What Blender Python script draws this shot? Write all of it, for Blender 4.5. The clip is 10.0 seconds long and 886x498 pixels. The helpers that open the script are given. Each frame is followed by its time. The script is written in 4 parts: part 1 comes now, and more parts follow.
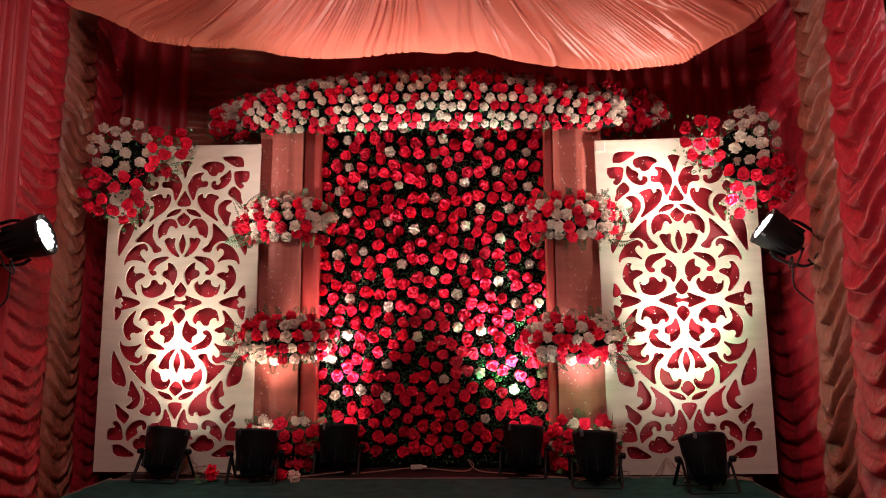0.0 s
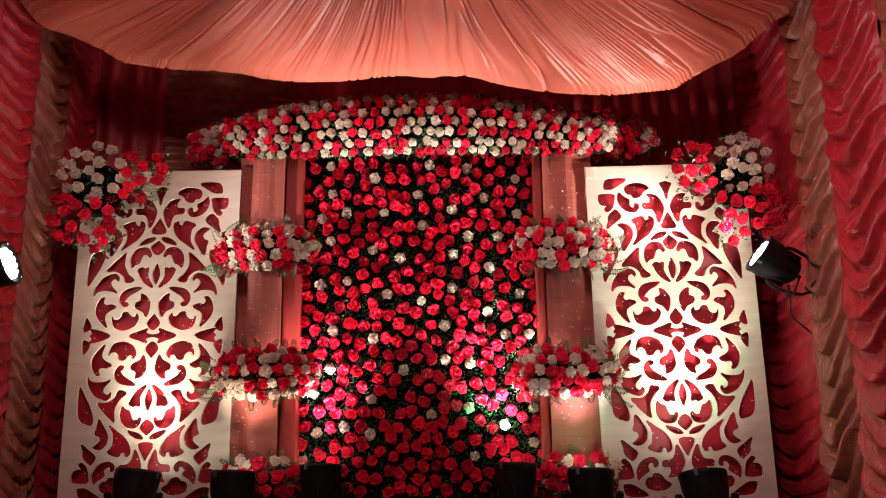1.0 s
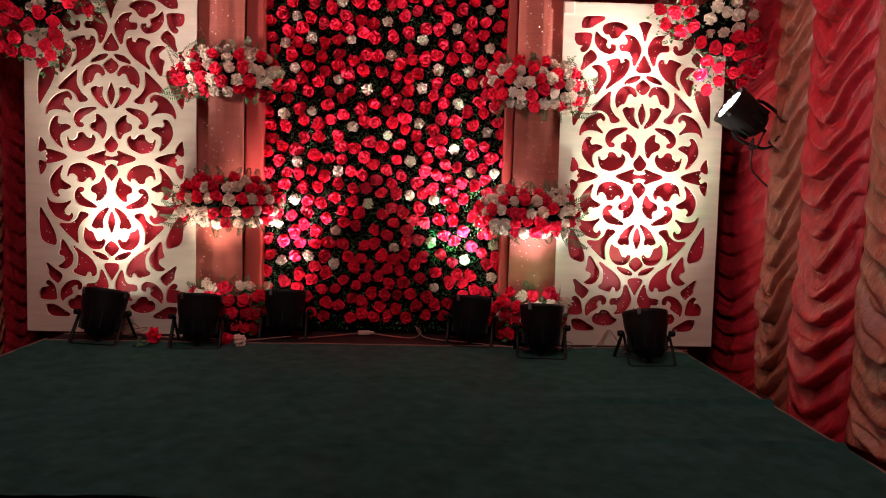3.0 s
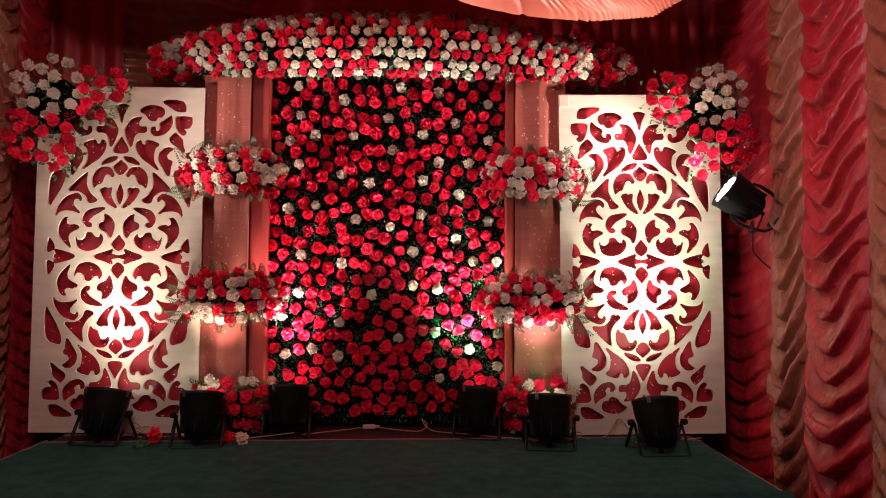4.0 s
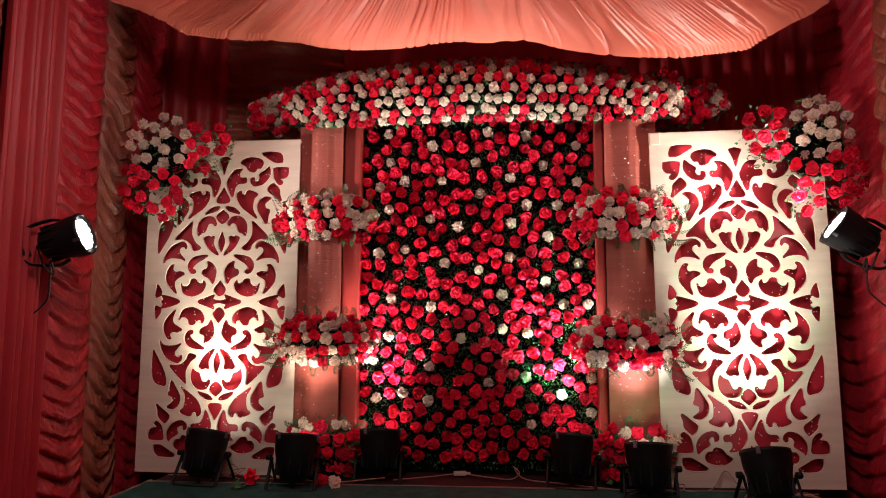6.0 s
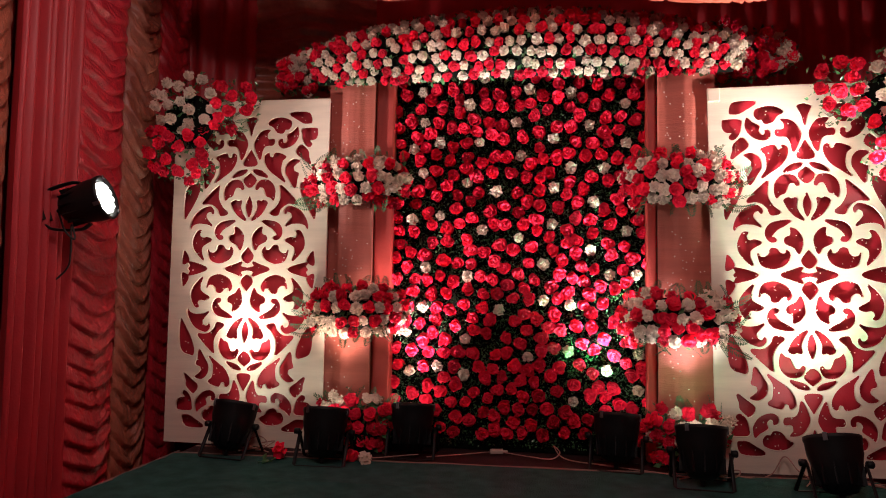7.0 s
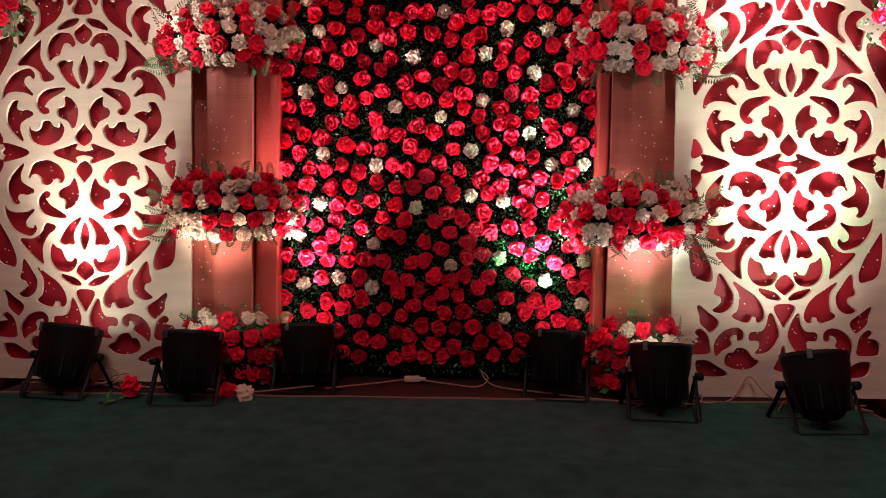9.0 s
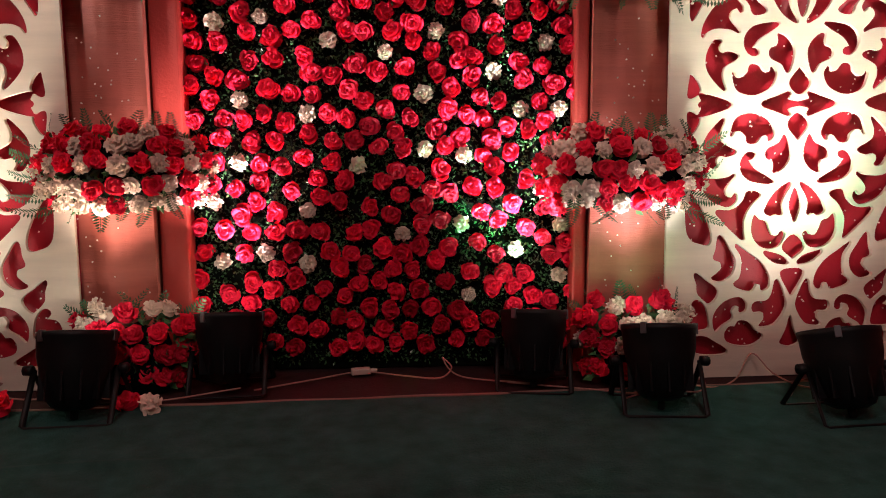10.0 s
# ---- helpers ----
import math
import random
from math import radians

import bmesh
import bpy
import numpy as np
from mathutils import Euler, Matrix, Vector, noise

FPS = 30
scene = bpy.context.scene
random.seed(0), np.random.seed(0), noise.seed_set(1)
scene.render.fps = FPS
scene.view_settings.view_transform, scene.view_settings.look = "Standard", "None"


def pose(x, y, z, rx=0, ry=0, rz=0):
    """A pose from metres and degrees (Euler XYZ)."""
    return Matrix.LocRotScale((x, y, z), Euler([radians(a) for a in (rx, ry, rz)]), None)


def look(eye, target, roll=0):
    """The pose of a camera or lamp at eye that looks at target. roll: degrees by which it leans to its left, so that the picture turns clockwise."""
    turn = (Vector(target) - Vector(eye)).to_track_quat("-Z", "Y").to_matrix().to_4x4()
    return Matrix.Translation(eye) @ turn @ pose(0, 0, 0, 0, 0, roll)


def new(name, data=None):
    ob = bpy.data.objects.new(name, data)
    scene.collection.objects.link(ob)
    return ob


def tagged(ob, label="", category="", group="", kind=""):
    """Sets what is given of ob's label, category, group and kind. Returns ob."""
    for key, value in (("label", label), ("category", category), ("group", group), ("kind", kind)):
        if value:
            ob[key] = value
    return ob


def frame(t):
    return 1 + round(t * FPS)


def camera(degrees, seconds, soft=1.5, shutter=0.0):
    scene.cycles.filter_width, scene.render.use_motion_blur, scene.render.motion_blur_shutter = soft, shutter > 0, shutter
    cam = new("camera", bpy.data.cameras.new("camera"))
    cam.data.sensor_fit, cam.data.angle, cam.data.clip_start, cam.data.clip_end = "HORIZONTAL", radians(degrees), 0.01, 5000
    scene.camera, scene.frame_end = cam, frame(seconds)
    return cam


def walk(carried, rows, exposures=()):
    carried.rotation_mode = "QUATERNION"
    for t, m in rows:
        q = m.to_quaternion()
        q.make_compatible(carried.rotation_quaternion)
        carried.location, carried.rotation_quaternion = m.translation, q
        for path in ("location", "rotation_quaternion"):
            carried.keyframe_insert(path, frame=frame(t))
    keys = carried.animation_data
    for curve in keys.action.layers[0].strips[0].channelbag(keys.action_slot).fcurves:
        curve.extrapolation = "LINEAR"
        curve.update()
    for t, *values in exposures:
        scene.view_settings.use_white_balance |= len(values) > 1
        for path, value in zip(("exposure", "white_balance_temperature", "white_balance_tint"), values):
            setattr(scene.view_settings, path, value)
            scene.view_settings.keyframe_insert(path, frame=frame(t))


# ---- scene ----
cam = camera(66.0, 10.0, soft=1.0)
PATH = [
    (0, (0.364, 0.336, 1.464), (0.278, 2.317, 1.722), -0.2),
    (0.5, (0.309, 0.486, 1.473), (0.225, 2.47, 1.712), 0.2),
    (1, (0.288, 0.512, 1.468), (0.268, 2.481, 1.818), -0.6),
    (1.2, (0.304, 0.513, 1.469), (0.271, 2.498, 1.712), -0.6),
    (1.5, (0.319, 0.506, 1.472), (0.325, 2.505, 1.517), -0.8),
    (2, (0.314, 0.498, 1.483), (0.387, 2.491, 1.334), 0.7),
    (2.2, (0.3, 0.483, 1.456), (0.351, 2.471, 1.244), 1.8),
    (3.3, (0.34, 0.515, 1.582), (0.423, 2.511, 1.492), 1.7),
    (3.5, (0.353, 0.511, 1.593), (0.429, 2.509, 1.558), 1.2),
    (4, (0.354, 0.507, 1.601), (0.398, 2.505, 1.686), 0.5),
    (4.5, (0.344, 0.496, 1.617), (0.318, 2.486, 1.814), 0.5),
    (5, (0.373, 0.464, 1.615), (0.201, 2.447, 1.808), 0.5),
    (5.5, (0.329, 0.453, 1.589), (0.111, 2.436, 1.73), 0.1),
    (5.7, (0.321, 0.474, 1.575), (0.138, 2.452, 1.808), 0.2),
    (7, (0.305, 0.816, 1.588), (-0.012, 2.786, 1.715), 0.9),
    (7.4, (0.265, 1.009, 1.518), (0.091, 2.988, 1.747), 0.9),
    (7.5, (0.259, 1.036, 1.515), (0.136, 3.01, 1.811), 0.8),
    (8, (0.193, 1.225, 1.478), (0.119, 3.218, 1.626), 2.0),
    (8.5, (0.161, 1.441, 1.422), (0.096, 3.438, 1.505), 0.6),
    (9, (0.23, 1.761, 1.437), (0.16, 3.757, 1.336), 1.0),
    (9.5, (0.243, 2.118, 1.481), (0.213, 4.112, 1.328), 0.6),
    (10, (0.183, 2.407, 1.461), (0.274, 4.39, 1.223), -0.3),
]
walk(cam, [(t, look(eye, target, roll)) for t, eye, target, roll in PATH], [(0, 0.14, 6200, 5), (10, 0.14, 6200, 5)])

# ---------------- world and lights ----------------
world = bpy.data.worlds.new("world")
scene.world = world
world.use_nodes = True
world.node_tree.nodes["Background"].inputs[0].default_value = (0.9, 0.45, 0.4, 1)
world.node_tree.nodes["Background"].inputs[1].default_value = 0.02

STAGE = 0.5          # height of the stage floor
FLOOR_LAMPS = [      # foot of each lamp on the stage, its aim, watts, colour, spread, share of its green diodes, share of the wide outer beam
    ((-1.77, 5.09), (-1.80, 5.40, 2.05), 120, (1.0, 0.84, 0.70), 70, 0.0, 0.14),
    ((-1.115, 5.03), (-1.05, 5.36, 1.55), 85, (1.0, 0.70, 0.58), 66, 0.0, 0.0),
    ((-0.61, 5.33), (-0.50, 5.60, 2.35), 300, (1.0, 0.74, 0.76), 70, 0.0, 0.0),
    ((0.71, 5.30), (0.46, 5.60, 2.10), 350, (1.0, 0.86, 0.92), 66, 0.36, 0.0),
    ((1.16, 5.00), (1.12, 5.36, 1.50), 80, (1.0, 0.90, 0.90), 66, 0.07, 0.0),
    ((1.83, 4.87), (1.90, 5.40, 2.00), 155, (1.0, 0.86, 0.78), 68, 0.18, 0.13),
]
SIDE_LAMPS = [       # lens centre, aim, watts, colour, spread
    ((-2.34, 4.52, 2.13), (2.30, 5.25, 3.60), 185, (1.0, 0.80, 0.74), 82),
    ((2.34, 5.02, 2.22), (0.24, 5.22, 3.70), 160, (1.0, 0.80, 0.72), 95),
]


def spot(eye, aim, watts, colour, spread, size=0.08):
    lamp = bpy.data.lights.new("spot", "SPOT")
    lamp.energy, lamp.color, lamp.spot_size, lamp.spot_blend = watts, colour, radians(spread), 1.0
    lamp.shadow_soft_size = size
    new("spot", lamp).matrix_world = look(eye, aim)


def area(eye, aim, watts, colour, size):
    lamp = bpy.data.lights.new("fill_light", "AREA")
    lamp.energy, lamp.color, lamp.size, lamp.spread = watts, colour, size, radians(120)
    new("fill_light", lamp).matrix_world = look(eye, aim)


# Unseen fill lamps, added to brighten the side curtains, carpet and stage skirt.
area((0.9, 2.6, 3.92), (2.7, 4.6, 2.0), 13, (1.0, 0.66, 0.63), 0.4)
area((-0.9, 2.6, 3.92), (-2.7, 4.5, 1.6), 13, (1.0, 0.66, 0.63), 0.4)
area((0.2, 0.2, 4.10), (0.2, 2.8, 0.3), 11, (1.0, 0.72, 0.68), 0.6)


# ---------------- materials ----------------
def material(name, colour, rough=0.6, vary=0.15, scale=8.0, bump=0.0, bump_scale=60.0, metal=0.0, sheen=0.0,
             random_mix=0.0, second=None, emit=0.0, stretch=(1, 1, 1), through_light=0.0, spec=0.5):
    m = bpy.data.materials.new(name)
    m.use_nodes = True
    nt = m.node_tree
    bsdf = nt.nodes["Principled BSDF"]
    bsdf.inputs["Roughness"].default_value = rough
    bsdf.inputs["Metallic"].default_value = metal
    bsdf.inputs["Specular IOR Level"].default_value = spec
    if sheen:
        bsdf.inputs["Sheen Weight"].default_value = sheen
        bsdf.inputs["Sheen Roughness"].default_value = 0.35
        bsdf.inputs["Sheen Tint"].default_value = (*[min(1, c * 1.5 + 0.15) for c in colour], 1)
    if emit:
        bsdf.inputs["Emission Color"].default_value = (*colour, 1)
        bsdf.inputs["Emission Strength"].default_value = emit
    coord = nt.nodes.new("ShaderNodeTexCoord")
    mapping = nt.nodes.new("ShaderNodeMapping")
    mapping.inputs["Scale"].default_value = stretch
    nt.links.new(coord.outputs["Object"], mapping.inputs["Vector"])
    big = nt.nodes.new("ShaderNodeTexNoise")
    big.inputs["Scale"].default_value, big.inputs["Detail"].default_value = scale, 6
    nt.links.new(mapping.outputs[0], big.inputs["Vector"])
    ramp = nt.nodes.new("ShaderNodeMix")
    ramp.data_type = "RGBA"
    dark = [max(0, c * (1 - vary)) for c in colour]
    light = second or [min(1, c * (1 + vary)) for c in colour]
    ramp.inputs[6].default_value, ramp.inputs[7].default_value = (*dark, 1), (*light, 1)
    nt.links.new(big.outputs["Fac"], ramp.inputs[0])
    out = ramp.outputs[2]
    if random_mix:
        info = nt.nodes.new("ShaderNodeObjectInfo")
        hsv = nt.nodes.new("ShaderNodeHueSaturation")
        span = nt.nodes.new("ShaderNodeMapRange")
        span.inputs["To Min"].default_value, span.inputs["To Max"].default_value = 1 - random_mix, 1 + random_mix
        nt.links.new(info.outputs["Random"], span.inputs["Value"])
        nt.links.new(span.outputs[0], hsv.inputs["Value"])
        nt.links.new(out, hsv.inputs["Color"])
        out = hsv.outputs[0]
    nt.links.new(out, bsdf.inputs["Base Color"])
    if bump:
        fine = nt.nodes.new("ShaderNodeTexNoise")
        fine.inputs["Scale"].default_value, fine.inputs["Detail"].default_value = bump_scale, 4
        nt.links.new(mapping.outputs[0], fine.inputs["Vector"])
        relief = nt.nodes.new("ShaderNodeBump")
        relief.inputs["Strength"].default_value, relief.inputs["Distance"].default_value = bump, 0.01
        nt.links.new(fine.outputs["Fac"], relief.inputs["Height"])
        nt.links.new(relief.outputs[0], bsdf.inputs["Normal"])
    if through_light:
        thin = nt.nodes.new("ShaderNodeBsdfTranslucent")
        nt.links.new(out, thin.inputs["Color"])
        mixer = nt.nodes.new("ShaderNodeMixShader")
        mixer.inputs[0].default_value = through_light
        nt.links.new(bsdf.outputs[0], mixer.inputs[1])
        nt.links.new(thin.outputs[0], mixer.inputs[2])
        nt.links.new(mixer.outputs[0], nt.nodes["Material Output"].inputs["Surface"])
    return m


RED_PETAL = material("red_petal", (0.80, 0.008, 0.050), 0.5, 0.25, 30, 0.35, 120, random_mix=0.28, through_light=0.1, spec=0.2)
PALE_PETAL = material("pale_petal", (0.76, 0.64, 0.52), 0.6, 0.15, 30, 0.2, 150, random_mix=0.14, through_light=0.12, spec=0.3)
LEAF = material("leaf", (0.070, 0.185, 0.066), 0.28, 0.5, 40, spec=0.6)
FERN = material("fern_leaf", (0.045, 0.13, 0.055), 0.5, 0.35, 12)
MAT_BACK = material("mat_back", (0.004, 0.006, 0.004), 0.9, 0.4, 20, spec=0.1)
FRETBOARD = material("fretboard_paint", (0.76, 0.67, 0.54), 0.55, 0.18, 5, 0.12, 40, stretch=(0.6, 0.6, 5), random_mix=0.03)
RED_CLOTH = material("red_backing_cloth", (0.42, 0.012, 0.03), 0.45, 0.2, 6, 0.25, 50, sheen=0.3)
VELVET_RED = material("red_crushed_velvet", (0.42, 0.016, 0.030), 0.32, 0.5, 18, 0.7, 45, sheen=0.12, stretch=(1, 1.8, 0.7), spec=0.7)
VELVET_GOLD = material("bronze_crushed_velvet", (0.30, 0.088, 0.052), 0.32, 0.5, 18, 0.7, 45, sheen=0.12, stretch=(1, 1.8, 0.7), spec=0.7)
PLAIN_RED = material("plain_red_curtain", (0.40, 0.018, 0.026), 0.5, 0.2, 4, 0.2, 60, sheen=0.2)
CANOPY = material("salmon_satin", (0.62, 0.155, 0.10), 0.42, 0.15, 3, 0.12, 40, sheen=0.15)
PILLAR = material("peach_net_cloth", (0.45, 0.115, 0.082), 0.6, 0.2, 5, 0.3, 34, stretch=(0.5, 0.5, 7))
PILLAR_SIDE = material("orange_red_cloth", (0.40, 0.042, 0.032), 0.55, 0.15, 5, 0.2, 60)
CARPET = material("green_carpet", (0.026, 0.082, 0.074), 0.95, 0.65, 11, 1.0, 110, spec=0.06)
CARPET_EDGE = material("carpet_edge", (0.20, 0.12, 0.10), 0.9, 0.2, 30)
STAGE_CLOTH = material("stage_cloth", (0.030, 0.012, 0.013), 0.9, 0.3, 6, 0.3, 90, spec=0.2)
SKIRT = material("stage_skirt_cloth", (0.36, 0.012, 0.024), 0.7, 0.2, 5, 0.2, 60)
FLOOR_RED = material("red_floor_carpet", (0.30, 0.02, 0.02), 0.95, 0.25, 5, 0.5, 160, spec=0.2)
BLACK = material("black_paint", (0.005, 0.005, 0.0055), 0.5, 0.3, 20, 0.1, 200, spec=0.25)
CHROME = material("worn_metal", (0.14, 0.14, 0.145), 0.45, 0.2, 40, metal=0.9)
LENS = material("lit_lens", (1.0, 0.95, 0.85), 0.3, 0.0, 5, emit=22)
LENS_UP = material("lit_floor_lens", (1.0, 0.93, 0.8), 0.3, 0.0, 5, emit=6)
CABLE = material("pinkish_cable", (0.38, 0.20, 0.16), 0.5, 0.1, 30)
CABLE_DARK = material("dark_cable", (0.02, 0.02, 0.02), 0.5, 0.1, 30)
PLASTIC = material("pale_plastic", (0.6, 0.5, 0.42), 0.4, 0.1, 30)
SEQUIN = material("sequin", (0.9, 0.82, 0.74), 0.15, 0.05, 5, spec=0.9)


# ---------------- helpers ----------------
def mesh(name, verts, faces, mat, smooth=True):
    me = bpy.data.meshes.new(name)
    me.from_pydata([tuple(v) for v in verts], [], [tuple(f) for f in faces])
    me.materials.append(mat)
    if smooth:
        me.polygons.foreach_set("use_smooth", [True] * len(me.polygons))
    me.update()
    return me


def put(name, me, parent=None, m=None, label=""):
    ob = new(name, me)
    if parent is not None:
        ob.parent = parent
    if m is not None:
        ob.matrix_basis = m
    if label:
        tagged(ob, label)
    return ob


def thing(name, label, category, group="", kind="", m=None):
    ob = new(name)
    if m is not None:
        ob.matrix_basis = m
    return tagged(ob, label, category, group, kind)


def box(x0, x1, y0, y1, z0, z1, bevel=0.004):
    bm = bmesh.new()
    bmesh.ops.create_cube(bm, size=1)
    for v in bm.verts:
        v.co = Vector(((x0 + x1) / 2 + v.co.x * (x1 - x0), (y0 + y1) / 2 + v.co.y * (y1 - y0), (z0 + z1) / 2 + v.co.z * (z1 - z0)))
    if bevel:
        bmesh.ops.bevel(bm, geom=bm.edges[:], offset=bevel, segments=2, affect="EDGES", profile=0.5)
    return bm


def bm_mesh(name, bm, mat, smooth=False):
    me = bpy.data.meshes.new(name)
    bm.to_mesh(me)
    bm.free()
    me.materials.append(mat)
    if smooth:
        me.polygons.foreach_set("use_smooth", [True] * len(me.polygons))
    return me


def grid(nu, nv, f):
    """Points f(u, v) on a net, u and v from 0 to 1, with its quads."""
    verts = [f(i / nu, j / nv) for j in range(nv + 1) for i in range(nu + 1)]
    faces = [(j * (nu + 1) + i, j * (nu + 1) + i + 1, (j + 1) * (nu + 1) + i + 1, (j + 1) * (nu + 1) + i) for j in range(nv) for i in range(nu)]
    return verts, faces


def lathe(profile, n=28):
    """A turned body round z from (radius, height) pairs."""
    verts = [(r * math.cos(2 * math.pi * k / n), r * math.sin(2 * math.pi * k / n), z) for r, z in profile for k in range(n)]
    faces = [(j * n + k, j * n + (k + 1) % n, (j + 1) * n + (k + 1) % n, (j + 1) * n + k) for j in range(len(profile) - 1) for k in range(n)]
    return verts, faces


def tube(name, points, radius, mat, flat=1.0):
    """A bent bar or cable along points."""
    verts, faces, n = [], [], 8
    pts = [Vector(p) for p in points]
    up = Vector((0.13, 0.21, 1)).normalized()
    for i, p in enumerate(pts):
        way = (pts[min(i + 1, len(pts) - 1)] - pts[max(i - 1, 0)]).normalized()
        a = way.cross(up)
        a = a.normalized() if a.length > 0.05 else way.cross(Vector((1, 0, 0))).normalized()
        b = way.cross(a)
        for k in range(n):
            t = 2 * math.pi * k / n
            verts.append(p + a * math.cos(t) * radius + b * math.sin(t) * radius * flat)
    for i in range(len(pts) - 1):
        faces += [(i * n + k, i * n + (k + 1) % n, (i + 1) * n + (k + 1) % n, (i + 1) * n + k) for k in range(n)]
    faces += [tuple(range(n)), tuple(range((len(pts) - 1) * n, len(pts) * n))]
    return mesh(name, verts, faces, mat)


def bend(points, steps=8):
    """A smooth line through the points."""
    pts = [Vector(p) for p in points]
    ext = [pts[0] * 2 - pts[1]] + pts + [pts[-1] * 2 - pts[-2]]
    out = []
    for i in range(1, len(ext) - 2):
        a, b, c, d = ext[i - 1:i + 3]
        for s in range(steps):
            t = s / steps
            out.append(0.5 * (2 * b + (c - a) * t + (2 * a - 5 * b + 4 * c - d) * t * t + (3 * b - a - 3 * c + d) * t ** 3))
    return out + [pts[-1]]


# ---------------- flowers and leaves ----------------
def petal_flower(name, seed, mat, ruffle, rings):
    """A cloth flower of radius 1 that faces +z: rings of curved petals round a bud."""
    rnd = random.Random(seed)
    verts, faces = [], []
    nu, nv = 4, 3
    dome, quads = lathe([(0.80, -0.15), (0.80, 0.05), (0.68, 0.34), (0.46, 0.56), (0.22, 0.68), (0.001, 0.72)], 10)
    verts += dome + [(0, 0, -0.12)]
    faces += quads + [(k, (k + 1) % 10, len(dome)) for k in range(10)]
    for n, r0, r1, top, edge in rings:
        start = rnd.random() * 6.28
        for k in range(n):
            a0 = start + 2 * math.pi * k / n + rnd.uniform(-0.15, 0.15)
            half = math.pi / n * 1.3
            wide, lift = rnd.uniform(0.86, 1.12), rnd.uniform(-0.10, 0.10)
            base = len(verts)
            wave = rnd.random() * 6.28
            for j in range(nv + 1):
                t = j / nv
                for i in range(nu + 1):
                    s = 2 * i / nu - 1
                    r = r0 + (r1 * wide - r0) * t ** 1.4 - (0.03 if ruffle > 0.1 else 0.10) * s * s * t
                    z = top + (edge + lift - top) * math.sin(t * 1.95) / 0.93 - 0.10 * s * s * t
                    if ruffle:
                        z += ruffle * t * math.sin(wave + 9 * s)
                        r += ruffle * t * math.cos(wave * 2 + 11 * s)
                    a = a0 + half * s * (0.75 + 0.35 * t)
                    verts.append((r * math.cos(a), r * math.sin(a), z))
            faces.append((base, base + 4, len(dome)))
            faces += [(base + j * 5 + i, base + j * 5 + i + 1, base + (j + 1) * 5 + i + 1, base + (j + 1) * 5 + i) for j in range(nv) for i in range(nu)]
    return mesh(name, verts, faces, mat)


ROSE_RINGS = [(2, 0.04, 0.24, 0.62, 1.0), (4, 0.22, 0.52, 0.58, 0.95), (5, 0.46, 0.80, 0.40, 0.78), (6, 0.70, 0.98, 0.05, 0.46)]
FRILL_RINGS = [(3, 0.03, 0.22, 0.5, 1.0), (6, 0.16, 0.48, 0.45, 0.92), (8, 0.34, 0.76, 0.3, 0.74), (11, 0.55, 1.0, 0.05, 0.42)]
ROSES = [petal_flower("rose", 10 + i, RED_PETAL, 0.13 + 0.02 * i, ROSE_RINGS) for i in range(4)]
PALES = [petal_flower("pale_flower", 30 + i, PALE_PETAL, 0.13 + 0.02 * i, FRILL_RINGS) for i in range(3)]


def facing(place, normal, radius, spin, squash=1.0):
    q = Vector(normal).normalized().to_track_quat("Z", "Y").to_matrix().to_4x4()
    return Matrix.Translation(place) @ q @ Matrix.Rotation(spin, 4, "Z") @ Matrix.Diagonal((radius, radius, radius * squash, 1))


def flower(parent, place, normal, radius, pale, rnd):
    me = rnd.choice(PALES if pale else ROSES)
    n = Vector(normal) + Vector((rnd.uniform(-0.4, 0.4), rnd.uniform(-0.1, 0.1), rnd.uniform(-0.4, 0.4)))
    m = facing(place, n, radius * (0.92 if pale else 1.0) * rnd.uniform(0.9, 1.1), rnd.random() * 6.28, rnd.uniform(1.0, 1.4))
    return put("pale_flower" if pale else "rose", me, parent, m)


def leaves(name, places, size, mat, rnd):
    """Many small folded leaves, one mesh: places are (point, normal)."""
    verts, faces = [], []
    for p, n in places:
        d = (Vector(n) * 0.8 + Vector((rnd.uniform(-1, 1), rnd.uniform(-1, 1), rnd.uniform(-1, 1)))).normalized()
        side = d.cross(Vector((rnd.uniform(-1, 1), rnd.uniform(-1, 1), rnd.uniform(-1, 1)))).normalized()
        s = size * rnd.uniform(0.6, 1.3)
        p = Vector(p)
        up = d.cross(side) * s * 0.15
        b = len(verts)
        verts += [p, p + d * s * 0.5 + side * s * 0.28 + up, p + d * s, p + d * s * 0.5 - side * s * 0.28 + up]
        faces += [(b, b + 1, b + 2), (b, b + 2, b + 3)]
    return mesh(name, verts, faces, mat, False)


def fern_mesh(seed, droop):
    """A frond of length 1 along +z that droops to +x, with paired leaflets."""
    rnd = random.Random(seed)
    verts, faces = [], []
    n = 15
    for i in range(n):
        t = i / n
        p = Vector((droop * t * t, 0, t * (1 - 0.25 * droop * t)))
        way = Vector((2 * droop * t, 0, 1)).normalized()
        w = 0.19 * math.sin(math.pi * (0.12 + 0.88 * t)) ** 0.7 + 0.02
        b = len(verts)
        verts += [p + Vector((0, 0.008, 0)), p - Vector((0, 0.008, 0)), p + way * 0.075 - Vector((0, 0.006, 0)), p + way * 0.075 + Vector((0, 0.006, 0))]
        faces.append((b, b + 1, b + 2, b + 3))
        for sgn in (1, -1):
            tip = p + Vector((rnd.uniform(-0.03, 0.03), sgn * w, 0)) + way * w * 0.45
            mid = (p + tip) / 2
            b = len(verts)
            verts += [p, mid + way * 0.030, tip, mid - way * 0.026]
            faces += [(b, b + 1, b + 2), (b, b + 2, b + 3)]
    return mesh("fern_frond", verts, faces, FERN, False)


FERNS = [fern_mesh(50 + i, d) for i, d in enumerate((0.15, 0.4, 0.7))]


